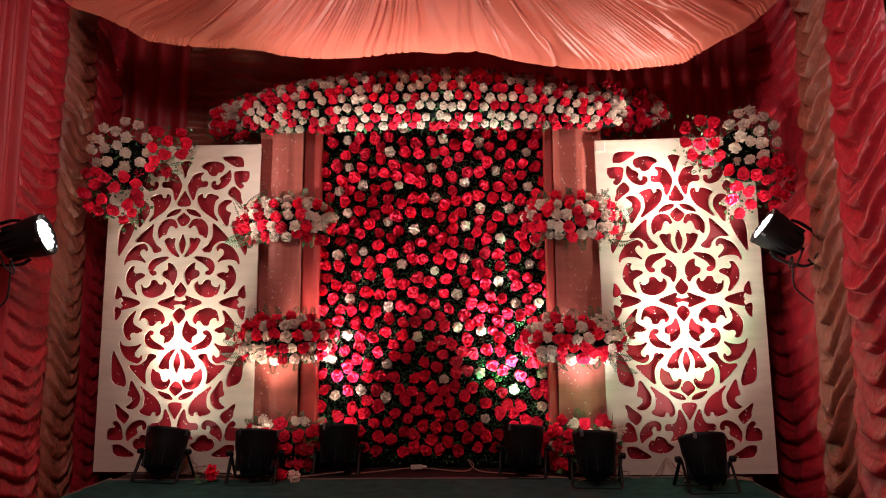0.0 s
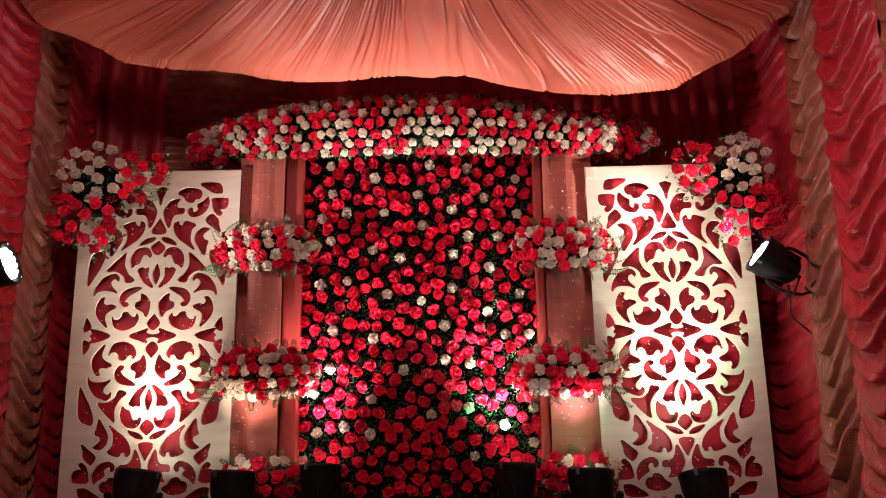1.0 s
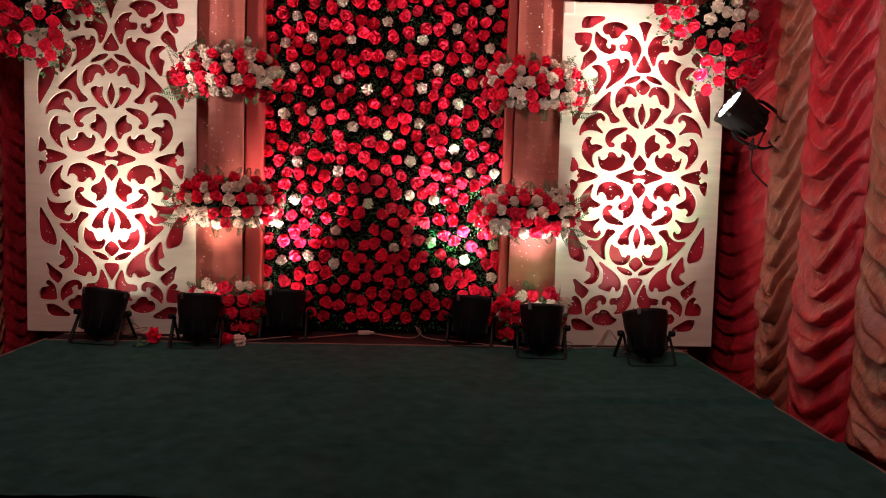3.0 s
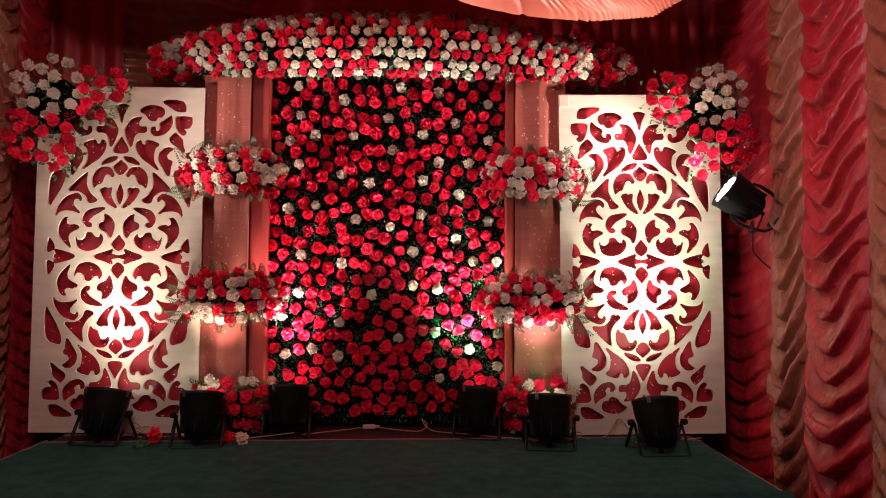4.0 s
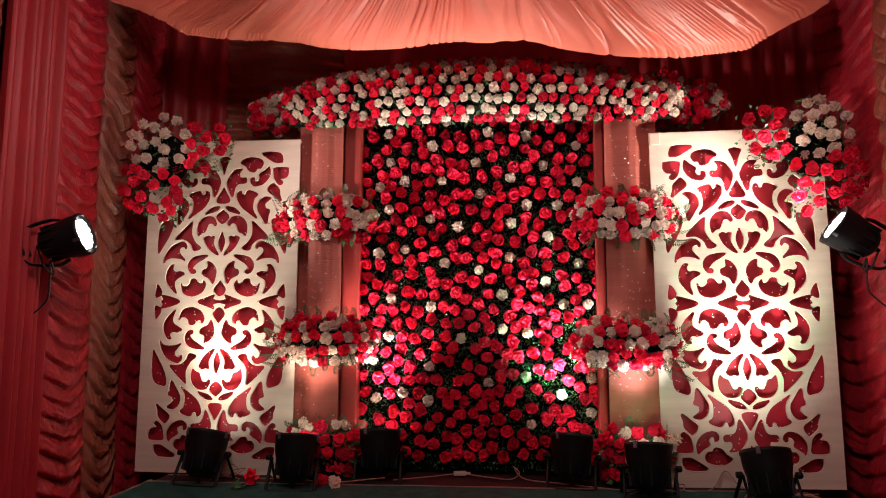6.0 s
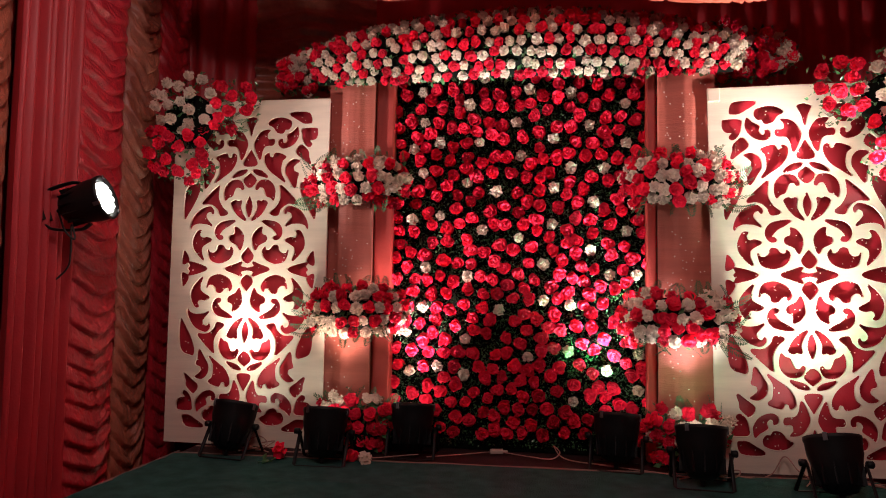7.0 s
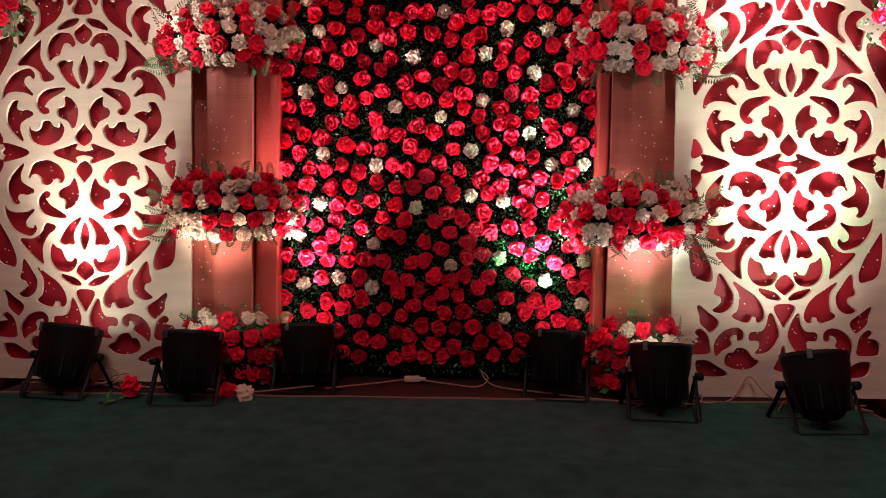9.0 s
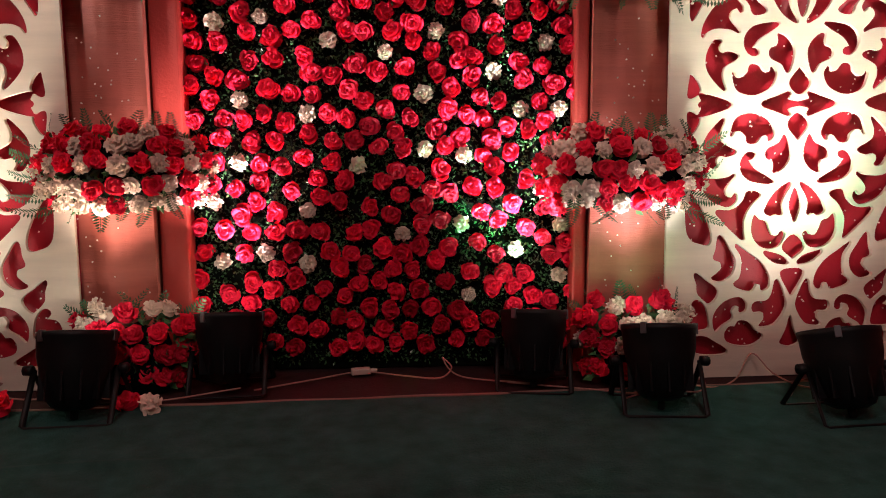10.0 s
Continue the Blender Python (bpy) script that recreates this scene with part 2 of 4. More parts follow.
def fern(parent, place, way, length, rnd):
    q = Vector(way).normalized().to_track_quat("Z", "X").to_matrix().to_4x4()
    m = Matrix.Translation(place) @ q @ Matrix.Rotation(rnd.uniform(-1.2, 1.2), 4, "Z") @ Matrix.Diagonal((length, length, length, 1))
    return put("fern_frond", rnd.choice(FERNS), parent, m)


# ---------------- ground, stage and room ----------------
def setting(name, me, label="", category=""):
    return tagged(new(name, me), label, category, kind="structure")


setting("floor", bm_mesh("floor", box(-4, 4, -3.2, 7, -0.1, 0.0, 0), FLOOR_RED), "red carpeted hall floor below the stage", "floor")
setting("ceiling", bm_mesh("ceiling", box(-3.1, 3.1, -3.2, 6.4, 4.75, 4.85, 0), PLAIN_RED), "dark red cloth tent ceiling above the canopy", "ceiling")
setting("wall_left", bm_mesh("wall_left", box(-3.0, -2.9, -3.2, 6.4, 0, 4.75, 0), PLAIN_RED), "dark red cloth tent side", "wall")
setting("wall_right", bm_mesh("wall_right", box(2.9, 3.0, -3.2, 6.4, 0, 4.75, 0), PLAIN_RED), "dark red cloth tent side", "wall")
setting("wall_back", bm_mesh("wall_back", box(-3.0, 3.0, 6.3, 6.4, 0, 4.75, 0), PLAIN_RED), "dark red cloth tent back", "wall")
setting("wall_front", bm_mesh("wall_front", box(-3.0, 3.0, -3.2, -3.1, 0, 4.75, 0), PLAIN_RED), "dark red cloth tent front", "wall")

SX0, SX1, SY0, SY1 = -2.15, 2.21, 2.775, 6.1
stage = thing("stage", "low stage platform covered with dark cloth", "stage", kind="structure")
put("platform", bm_mesh("platform", box(SX0, SX1, SY0, SY1, 0.03, STAGE - 0.006, 0.006), STAGE_CLOTH), stage)


def skirt(u, v):
    z = STAGE - 0.012 - v * (STAGE - 0.02)
    return (SX0 + u * (SX1 - SX0), SY0 - 0.012 - 0.012 * v * math.sin(u * 150) - 0.02 * v * noise.noise((u * 20, v * 2, 0)), z)


put("skirt", mesh("skirt", *grid(300, 8, skirt), SKIRT), stage, label="gathered red cloth skirt")


def carpet_top(u, v):
    x = SX0 + u * (SX1 - SX0)
    y0 = SY0 - 0.015 + 0.018 * noise.noise((x * 2.2, 3, 0)) + 0.01 * noise.noise((x * 9, 3, 0))
    y = y0 + v * (5.16 + 0.05 * x - y0)
    z = STAGE + 0.004 + 0.006 * noise.noise((x * 1.2, y * 6, 0)) + 0.004 * max(0, noise.noise((x * 0.7, y * 11, 5)))
    z += 0.030 * math.exp(-((y - 3.95 - 0.04 * (x - 1.5)) / 0.022) ** 2) * max(0, min(1, (x - 0.9) * 2))
    z += 0.022 * math.exp(-((y - 3.42 + 0.03 * x) / 0.020) ** 2) * max(0, min(1, (x - 1.1) * 3))
    z += 0.016 * math.exp(-((y - 4.25) / 0.02) ** 2) * max(0, 1 - abs(x - 0.6) * 1.5)
    z += 0.014 * math.exp(-((y - 3.25 - 0.05 * math.sin(x * 2)) / 0.018) ** 2) * max(0, 1 - abs(x - 0.2) * 0.9)
    z += 0.012 * math.exp(-((y - 4.55 + 0.03 * math.sin(x * 3)) / 0.02) ** 2) * max(0, 1 - abs(x + 1.0) * 1.1)
    return (x, y, z + 0.004)


carpet = thing("carpet", "dark green needle-felt carpet with wrinkles on the stage", "carpet", kind="structure")
put("carpet_sheet", mesh("carpet_sheet", *grid(160, 220, carpet_top), CARPET), carpet)
put("carpet_seam", tube("carpet_seam", [(SX0 + i * 0.15, 5.165 + 0.05 * (SX0 + i * 0.15) + 0.006 * math.sin(i * 1.7), STAGE + 0.008) for i in range(30)], 0.012, CARPET_EDGE, 0.5), carpet, label="pale frayed rear edge")
for side, x in (("left", SX0), ("right", SX1)):
    put("carpet_border", tube("carpet_border", [(x, SY0 + i * 0.09, STAGE + 0.004) for i in range(27)], 0.009, CARPET_EDGE, 0.8), carpet, label="pale side edge")


# ---------------- curtains ----------------
def ruched(name, wall, a, b, z0, z1, mat, pitch, sag, amp, seed, label):
    """A ruched curtain along a side (wall = x and the way it faces), from a to b in y, with puffed folds that hang in loops."""
    x0, face = wall
    rnd = random.Random(seed)
    offs = rnd.random() * 10
    w = b - a
    nu = 72 if w > 0.35 else 40
    nz = int((z1 - z0) / 0.0065)

    def f(u, v):
        s = 2 * u - 1
        z = z0 + v * (z1 - z0)
        tidy = 0.85 + 0.35 * noise.noise((offs, z * 1.3, 3.5))
        mid = s + 0.25 * noise.noise((offs, z * 2.3, 7))
        loop = sag * 2.0 * tidy * max(0.0, 1 - abs(mid) ** 1.6)
        ph = (z + loop + 0.03 * noise.noise((s * 1.2, z * 2.6, offs)) + 0.012 * noise.noise((s * 3, z * 6, offs + 3))) / pitch
        k, ident = ph - math.floor(ph), math.floor(ph)
        edge = max(0.0, 1 - abs(s) ** 4)
        size = 0.75 + 0.9 * abs(noise.noise((ident * 3.1, offs, 0)))
        puff = (1 - k) ** 1.1 * (1 - math.exp(-k * 11)) * 1.5          # full at the lower lip, flat towards the top
        p3 = ph * 2.6 + 1.6 * noise.noise((s * 2.0, ident * 1.7, offs))
        k3 = p3 - math.floor(p3)
        puff += 0.30 * edge * (1 - k3) * (1 - math.exp(-k3 * 9)) * max(0.0, 0.4 + 1.4 * noise.noise((ident * 2.3, s * 1.5, offs + 5)))
        d = amp * puff * size * (0.12 + 0.88 * edge) + 0.04 * edge
        d += 0.010 * noise.noise((s * 3, z * 5, offs)) + 0.008 * noise.noise((s * 8, ph * 1.5, offs)) * (1.6 - edge)
        d += 0.009 * edge * abs(noise.noise((s * 2.2, ph * 4.5, offs + 9))) - 0.006 * edge * abs(noise.noise((s * 5, ph * 3.1, offs + 12)))
        return (x0 + face * d, a + u * w + 0.012 * noise.noise((z * 3, offs, 1)) * (1 - edge), z)

    me = mesh(name, *grid(nu, nz, f), mat)
    ob = new(name, me)
    return tagged(ob, label, "curtain", "ruched curtains along the tent sides", "structure")


def pleated(name, wall, a, b, z0, z1, mat, pitch, amp, label):
    x0, face = wall
    w = b - a

    def f(u, v):
        z = z0 + v * (z1 - z0)
        y = a + u * w
        p = y / pitch * 2 * math.pi + 1.2 * noise.noise((y * 6, z * 0.35, 2))
        d = amp * (abs(math.sin(p / 2)) ** 1.1) * (0.8 + 0.4 * noise.noise((y * 9, 0, 1))) + 0.01 * noise.noise((y * 12, z * 1.1, 7))
        return (x0 + face * d, y, z)

    ob = new(name, mesh(name, *grid(int(w / 0.006), 60, f), mat))
    return tagged(ob, label, "curtain", "pleated curtains along the tent sides", "structure")


L, R = (-2.74, 1), (2.74, -1)
RED_LABEL = "crimson crushed velvet curtain ruched in hanging loops"
GOLD_LABEL = "bronze crushed velvet curtain ruched in hanging loops"
PLAIN_LABEL = "dark red cloth curtain hanging in straight pleats"
ruched("curtain_left_1", L, 5.58, 6.05, 0.02, 4.3, VELVET_RED, 0.13, 0.1, 0.025, 1, RED_LABEL)
ruched("curtain_left_2", L, 5.20, 5.58, 0.02, 4.3, VELVET_GOLD, 0.13, 0.12, 0.045, 2, GOLD_LABEL)
ruched("curtain_left_3", L, 4.70, 5.20, 0.02, 4.3, VELVET_RED, 0.125, 0.06, 0.038, 3, RED_LABEL)
pleated("curtain_left_4", L, 4.17, 4.70, 0.02, 4.3, PLAIN_RED, 0.075, 0.075, PLAIN_LABEL)
ruched("curtain_left_5", L, 3.55, 4.17, 0.02, 4.3, VELVET_GOLD, 0.14, 0.12, 0.05, 5, GOLD_LABEL)
pleated("curtain_left_6", L, 0.2, 3.55, 0.02, 4.3, PLAIN_RED, 0.12, 0.05, PLAIN_LABEL)
ruched("curtain_right_1", R, 5.10, 6.05, 0.02, 4.3, VELVET_RED, 0.15, 0.1, 0.024, 11, RED_LABEL)
ruched("curtain_right_2", R, 4.72, 5.10, 0.02, 4.3, VELVET_GOLD, 0.18, 0.16, 0.065, 12, GOLD_LABEL)
ruched("curtain_right_3", R, 4.12, 4.72, 0.02, 4.3, VELVET_RED, 0.18, 0.16, 0.07, 13, RED_LABEL)
ruched("curtain_right_4", R, 3.36, 4.12, 0.30, 4.3, VELVET_GOLD, 0.18, 0.16, 0.07, 14, GOLD_LABEL)
ruched("curtain_right_5", R, 2.70, 3.36, 0.10, 4.3, VELVET_RED, 0.18, 0.16, 0.07, 15, RED_LABEL)
pleated("curtain_right_6", R, 0.2, 2.70, 0.02, 4.3, PLAIN_RED, 0.12, 0.05, PLAIN_LABEL)


def back_cloth(name, x0, x1, mat, folds, label, wrinkle=0.0):
    def f(u, v):
        x, z = x0 + u * (x1 - x0), 0.4 + v * 4.1
        d = 0.03 * math.sin(u * folds * 6.28) + 0.02 * noise.noise((x * 3, z, 4))
        if wrinkle:
            d += wrinkle * math.sin(z * 55 + 2.5 * noise.noise((x * 2.5, z * 2, 1)) + 6 * u * u)
        return (x, 6.02 + d, z)
    return tagged(new(name, mesh(name, *grid(60, 260 if wrinkle else 30, f), mat)), label, "curtain", "", "structure")


back_cloth("backdrop_left", -2.75, -2.12, PLAIN_RED, 3, "dark red cloth hanging behind the stage")
back_cloth("backdrop_bronze", -2.12, -1.1, VELVET_GOLD, 2, "bronze velvet gathered in fine level folds behind the stage", 0.02)
back_cloth("backdrop_middle", -1.1, 1.3, PLAIN_RED, 8, "dark red cloth hanging behind the flower wall")
back_cloth("backdrop_right", 1.3, 2.75, PLAIN_RED, 9, "dark red cloth hanging behind the stage")


# ---------------- ceiling canopy ----------------
APEX = Vector((0.10, 3.45, 4.05))


RIM_X = (-2.72, -2.5, -2.26, -1.98, -1.36, -1.0, -0.28, 0.41, 0.52, 0.94, 1.4, 1.85, 2.24, 2.51, 2.72)
RIM_Z = (4.00, 3.87, 3.755, 3.61, 3.55, 3.46, 3.47, 3.49, 3.46, 3.386, 3.317, 3.378, 3.588, 3.768, 3.92)


def rim(a):
    """The canopy's lower edge, a from -1 (left) over 0 (back) to 1 (right)."""
    x = 2.72 * math.sin(a * math.pi / 2)
    z = float(np.interp(x, RIM_X, RIM_Z)) + 0.012 * noise.noise((x * 3, 0, 9))
    return Vector((x, 4.95 - 0.12 * (abs(x) / 2.72) ** 3, z))


def canopy_point(u, v):
    a = 2 * u - 1
    r = rim(a * 0.999)
    p = APEX.lerp(r, v)
    sag = math.sin(math.pi * v) * 0.10
    k = u * 110 + 14 * noise.noise((u * 7, 0, 0)) + 4 * noise.noise((u * 31, 0, 2)) + 1.3 * noise.noise((u * 20, v * 1.6, 0))
    tooth = k - math.floor(k)
    calm = 1 - 0.75 * min(1, max(0, (v - 0.9) / 0.08))
    depth = max(0.0, 0.40 + 1.4 * noise.noise((math.floor(k) * 1.7, 0, 3)) + 0.5 * noise.noise((u * 16, v * 2.2, 8)))
    fold = -0.050 * depth * math.exp(-((tooth - 0.5) / 0.13) ** 2) * (0.3 + 0.7 * v) * calm
    fold += 0.017 * math.sin(6.283 * tooth) * v * calm * max(0, 0.3 + 1.2 * noise.noise((u * 23, v * 1.5, 11)))
    k2 = u * 26 + 4 * noise.noise((u * 5, 1, 6)) + 0.6 * noise.noise((u * 9, v * 2, 2))
    t2 = k2 - math.floor(k2)
    fold -= 0.10 * max(0, noise.noise((math.floor(k2) * 2.3, 4, 3)) + 0.15) * math.exp(-((t2 - 0.5) / 0.10) ** 2) * (0.3 + 0.7 * v) * calm
    big = 0.06 * noise.noise((u * 12, v * 1.2, 4)) * v
    tuck = 0.06 * max(0, v - 0.97) / 0.03
    return (p.x, p.y + tuck, p.z - sag - fold + big)


canopy = thing("canopy", "salmon satin ceiling drape gathered in fan pleats", "ceiling drape", kind="structure")
put("drape", mesh("drape", *grid(1300, 30, canopy_point), CANOPY), canopy)


def front_canopy(u, v):
    a = 2 * u - 1
    r = Vector((2.72 * a, 0.6, 4.3))
    p = APEX.lerp(r, v)
    return (p.x, p.y, p.z + 0.1 * math.sin(math.pi * v) * -1 - 0.02 * abs(math.sin(u * 150)))


put("front_drape", mesh("front_drape", *grid(300, 12, front_canopy), CANOPY), canopy)

# ---------------- fretwork panels ----------------
PW, PH, CELL = 1.17, 2.44, 0.0048
QX, QY = PW / 2, PH / 2
gx = np.linspace(0, QX, int(QX / CELL) + 1)
gy = np.linspace(0, QY, int(QY / CELL) + 1)
GX, GY = np.meshgrid(gx, gy)
solid = np.full(GX.shape, 0.05)


def cut(*pts, round_=True):
    """Cut a hole with a soft outline through these corners out of a quarter of the panel (x outwards, y up from its middle)."""
    global solid
    outline = np.array([tuple(p)[:2] for p in bend([(*p, 0) for p in (pts[-1],) + pts + (pts[0],)], 5)][5:-1]) if round_ else np.array(pts)
    inside = np.zeros(GX.shape, bool)
    dist = np.full(GX.shape, 9.0)
    for (x0, y0), (x1, y1) in zip(outline, np.roll(outline, -1, 0)):
        hit = ((y0 > GY) != (y1 > GY)) & (GX < (x1 - x0) * (GY - y0) / (y1 - y0 + 1e-12) + x0)
        inside ^= hit
        ex, ey = x1 - x0, y1 - y0
        t = np.clip(((GX - x0) * ex + (GY - y0) * ey) / (ex * ex + ey * ey + 1e-12), 0, 1)
        dist = np.minimum(dist, np.hypot(GX - x0 - t * ex, GY - y0 - t * ey))
    solid = np.minimum(solid, np.where(inside, -dist, dist) - 0.008)


cut((0.306, 0.000), (0.435, 0.044), (0.432, 0.016), (0.447, 0.000), (0.432, -0.016), (0.433, -0.044))
cut((0.486, 0.124), (0.448, 0.063), (0.494, 0.037))
cut((0.164, 0.000), (0.097, 0.028), (0.043, 0.047), (0.053, 0.021), (0.032, 0.009), (-0.004, 0.000), (0.032, -0.009), (0.052, -0.021), (0.041, -0.047), (0.096, -0.028))
cut((0.000, 0.151), (-0.044, 0.083), (0.002, 0.047), (0.042, 0.090))
cut((0.360, 0.270), (0.388, 0.267), (0.414, 0.218), (0.416, 0.163), (0.388, 0.114), (0.337, 0.065), (0.353, 0.114), (0.349, 0.157), (0.321, 0.182), (0.281, 0.206), (0.316, 0.221), (0.347, 0.216), (0.368, 0.231), (0.370, 0.255))
cut((0.300, 0.133), (0.282, 0.071), (0.239, 0.049), (0.190, 0.049), (0.135, 0.077), (0.112, 0.126), (0.128, 0.155), (0.133, 0.136), (0.151, 0.129), (0.172, 0.141), (0.190, 0.163), (0.223, 0.163), (0.232, 0.133), (0.262, 0.108), (0.289, 0.114))
cut((0.103, 0.296), (0.066, 0.280), (0.037, 0.237), (0.039, 0.188), (0.057, 0.139), (0.082, 0.175), (0.132, 0.202), (0.135, 0.231), (0.108, 0.243), (0.099, 0.267))
cut((0.104, 0.341), (0.153, 0.341), (0.214, 0.326), (0.246, 0.292), (0.249, 0.249), (0.224, 0.216), (0.193, 0.218), (0.200, 0.234), (0.223, 0.237), (0.211, 0.261), (0.183, 0.292), (0.140, 0.317))
cut((0.440, 0.292), (0.429, 0.347), (0.387, 0.409), (0.333, 0.437), (0.296, 0.442), (0.271, 0.418), (0.275, 0.396), (0.292, 0.416), (0.320, 0.402), (0.328, 0.372), (0.309, 0.341), (0.281, 0.310), (0.318, 0.326), (0.380, 0.331), (0.422, 0.317))
cut((0.232, 0.595), (0.280, 0.556), (0.334, 0.501), (0.355, 0.470), (0.303, 0.472), (0.266, 0.458), (0.234, 0.427), (0.215, 0.387), (0.163, 0.399), (0.204, 0.439), (0.236, 0.501), (0.237, 0.556))
cut((0.180, 0.494), (0.190, 0.556), (0.170, 0.605), (0.128, 0.633), (0.073, 0.627), (0.047, 0.583), (0.058, 0.571), (0.074, 0.589), (0.103, 0.587), (0.120, 0.556), (0.132, 0.525), (0.156, 0.517))
cut((0.135, 0.470), (0.107, 0.488), (0.088, 0.479), (0.061, 0.485), (0.065, 0.439), (0.050, 0.396), (0.024, 0.350), (0.074, 0.378), (0.111, 0.421))
cut((0.001, 0.515), (-0.020, 0.452), (-0.002, 0.374), (0.021, 0.445))
cut((0.001, 0.682), (-0.047, 0.644), (-0.000, 0.587), (0.046, 0.635))
cut((0.130, 0.658), (0.088, 0.697), (0.040, 0.709), (0.026, 0.704), (0.057, 0.679))
cut((0.001, 0.851), (-0.049, 0.755), (0.048, 0.751))
cut((0.262, 0.624), (0.234, 0.672), (0.229, 0.727), (0.239, 0.776), (0.262, 0.803), (0.190, 0.828), (0.168, 0.796), (0.142, 0.803), (0.135, 0.827), (0.110, 0.810), (0.115, 0.762), (0.150, 0.707), (0.206, 0.665))
cut((0.366, 0.769), (0.322, 0.778), (0.281, 0.748), (0.271, 0.693), (0.296, 0.644), (0.339, 0.582), (0.351, 0.644), (0.360, 0.679), (0.330, 0.693), (0.322, 0.727), (0.343, 0.752))
cut((0.487, 0.362), (0.494, 0.451), (0.487, 0.548), (0.467, 0.589), (0.428, 0.606), (0.389, 0.611), (0.387, 0.562), (0.416, 0.486), (0.451, 0.424))
cut((0.382, 0.882), (0.346, 0.834), (0.397, 0.789), (0.446, 0.752), (0.434, 0.796), (0.428, 0.838))
cut((0.448, 1.045), (0.424, 1.112), (0.296, 1.114), (0.351, 1.072), (0.400, 1.045))
cut((0.493, 0.996), (0.394, 0.999), (0.388, 0.962), (0.402, 0.907), (0.435, 0.876), (0.454, 0.890), (0.428, 0.920), (0.475, 0.927), (0.494, 0.955))
cut((0.297, 1.024), (0.290, 1.058), (0.234, 1.079), (0.172, 1.076), (0.131, 1.045), (0.166, 1.024), (0.194, 0.987), (0.236, 0.976), (0.256, 1.003), (0.281, 1.003))
cut((0.345, 1.010), (0.353, 0.948), (0.313, 0.890), (0.251, 0.868), (0.216, 0.886), (0.213, 0.918), (0.234, 0.925), (0.237, 0.898), (0.264, 0.898), (0.282, 0.927), (0.276, 0.955), (0.318, 0.983))
cut((0.139, 0.994), (0.077, 0.983), (0.036, 0.927), (0.030, 0.879), (0.069, 0.789), (0.086, 0.851), (0.113, 0.886), (0.168, 0.893), (0.170, 0.925), (0.126, 0.927), (0.119, 0.966))
cut((0.040, 1.075), (-0.046, 1.083), (-0.007, 0.959), (0.013, 1.017))


def fretwork():
    """The panel's board: front, back and the walls of its holes, from the quarter mirrored to all sides."""
    half = np.concatenate([solid[:, :0:-1], solid], 1)
    full = np.concatenate([half[:0:-1], half], 0)
    xs = np.concatenate([-gx[:0:-1], gx])
    ys = np.concatenate([-gy[:0:-1], gy])
    rows, cols = full.shape
    verts, index, faces, walls = [], {}, [], []
    ids = {}

    def corner(j, i):
        key = (j, i)
        if key not in ids:
            ids[key] = len(verts)
            verts.append((xs[i], ys[j]))
        return ids[key]

    def crossing(j0, i0, j1, i1):
        key = (j0, i0, j1, i1) if (j0, i0) < (j1, i1) else (j1, i1, j0, i0)
        if key not in index:
            a, b = full[j0, i0], full[j1, i1]
            t = min(0.95, max(0.05, a / (a - b)))
            index[key] = len(verts)
            verts.append((xs[i0] + (xs[i1] - xs[i0]) * t, ys[j0] + (ys[j1] - ys[j0]) * t))
        return index[key]

    for j in range(rows - 1):
        for i in range(cols - 1):
            ring = [(j, i), (j, i + 1), (j + 1, i + 1), (j + 1, i)]
            ins = [full[c] > 0 for c in ring]
            if not any(ins):
                continue
            poly, cross = [], []
            for k in range(4):
                c, d = ring[k], ring[(k + 1) % 4]
                if ins[k]:
                    poly.append(corner(*c))
                if ins[k] != ins[(k + 1) % 4]:
                    e = crossing(*c, *d)
                    poly.append(e)
                    cross.append(e)
            faces.append(poly)
            if len(cross) == 2:
                walls.append(cross)
    n = len(verts)
    t = 0.009
    flat = [(x, y + 0.012 if abs(y) < QY - 0.001 else y) for x, y in verts]
    co = [(x, -t, y) for x, y in flat] + [(x, t, y) for x, y in flat]
    out = [tuple(f) for f in faces] + [tuple(v + n for v in reversed(f)) for f in faces]
    out += [(a, b, b + n, a + n) for a, b in walls]
    for line in ([corner(0, i) for i in range(cols)], [corner(rows - 1, i) for i in range(cols)], [corner(j, 0) for j in range(rows)], [corner(j, cols - 1) for j in range(rows)]):
        out += [(a, b, b + n, a + n) for a, b in zip(line, line[1:])]
    return mesh("fretboard", co, out, FRETBOARD, False)


BOARD = fretwork()


def cloth_behind(u, v):
    x, z = (u - 0.5) * (PW - 0.02), (v - 0.5) * (PH - 0.02)
    return (x, 0.045 + 0.012 * noise.noise((x * 4, z * 2, 3)) + 0.006 * noise.noise((x * 12, z * 5, 8)), z)


CLOTH = mesh("backing_cloth", *grid(40, 80, cloth_behind), RED_CLOTH)


def sequins(n, seed, w, h, y):
    rnd = random.Random(seed)
    verts, faces = [], []
    for _ in range(n):
        x, z, s = rnd.uniform(-w, w), rnd.uniform(-h, h), 0.0042
        tx, tz = rnd.uniform(-0.6, 0.6) * s, rnd.uniform(-0.6, 0.6) * s
        b = len(verts)
        for k in range(6):
            a = k * math.pi / 3
            verts.append((x + s * math.cos(a), y + tx * math.cos(a) + tz * math.sin(a), z + s * math.sin(a)))
        faces.append(tuple(range(b, b + 6)))
    return mesh("sequins", verts, faces, SEQUIN, False)


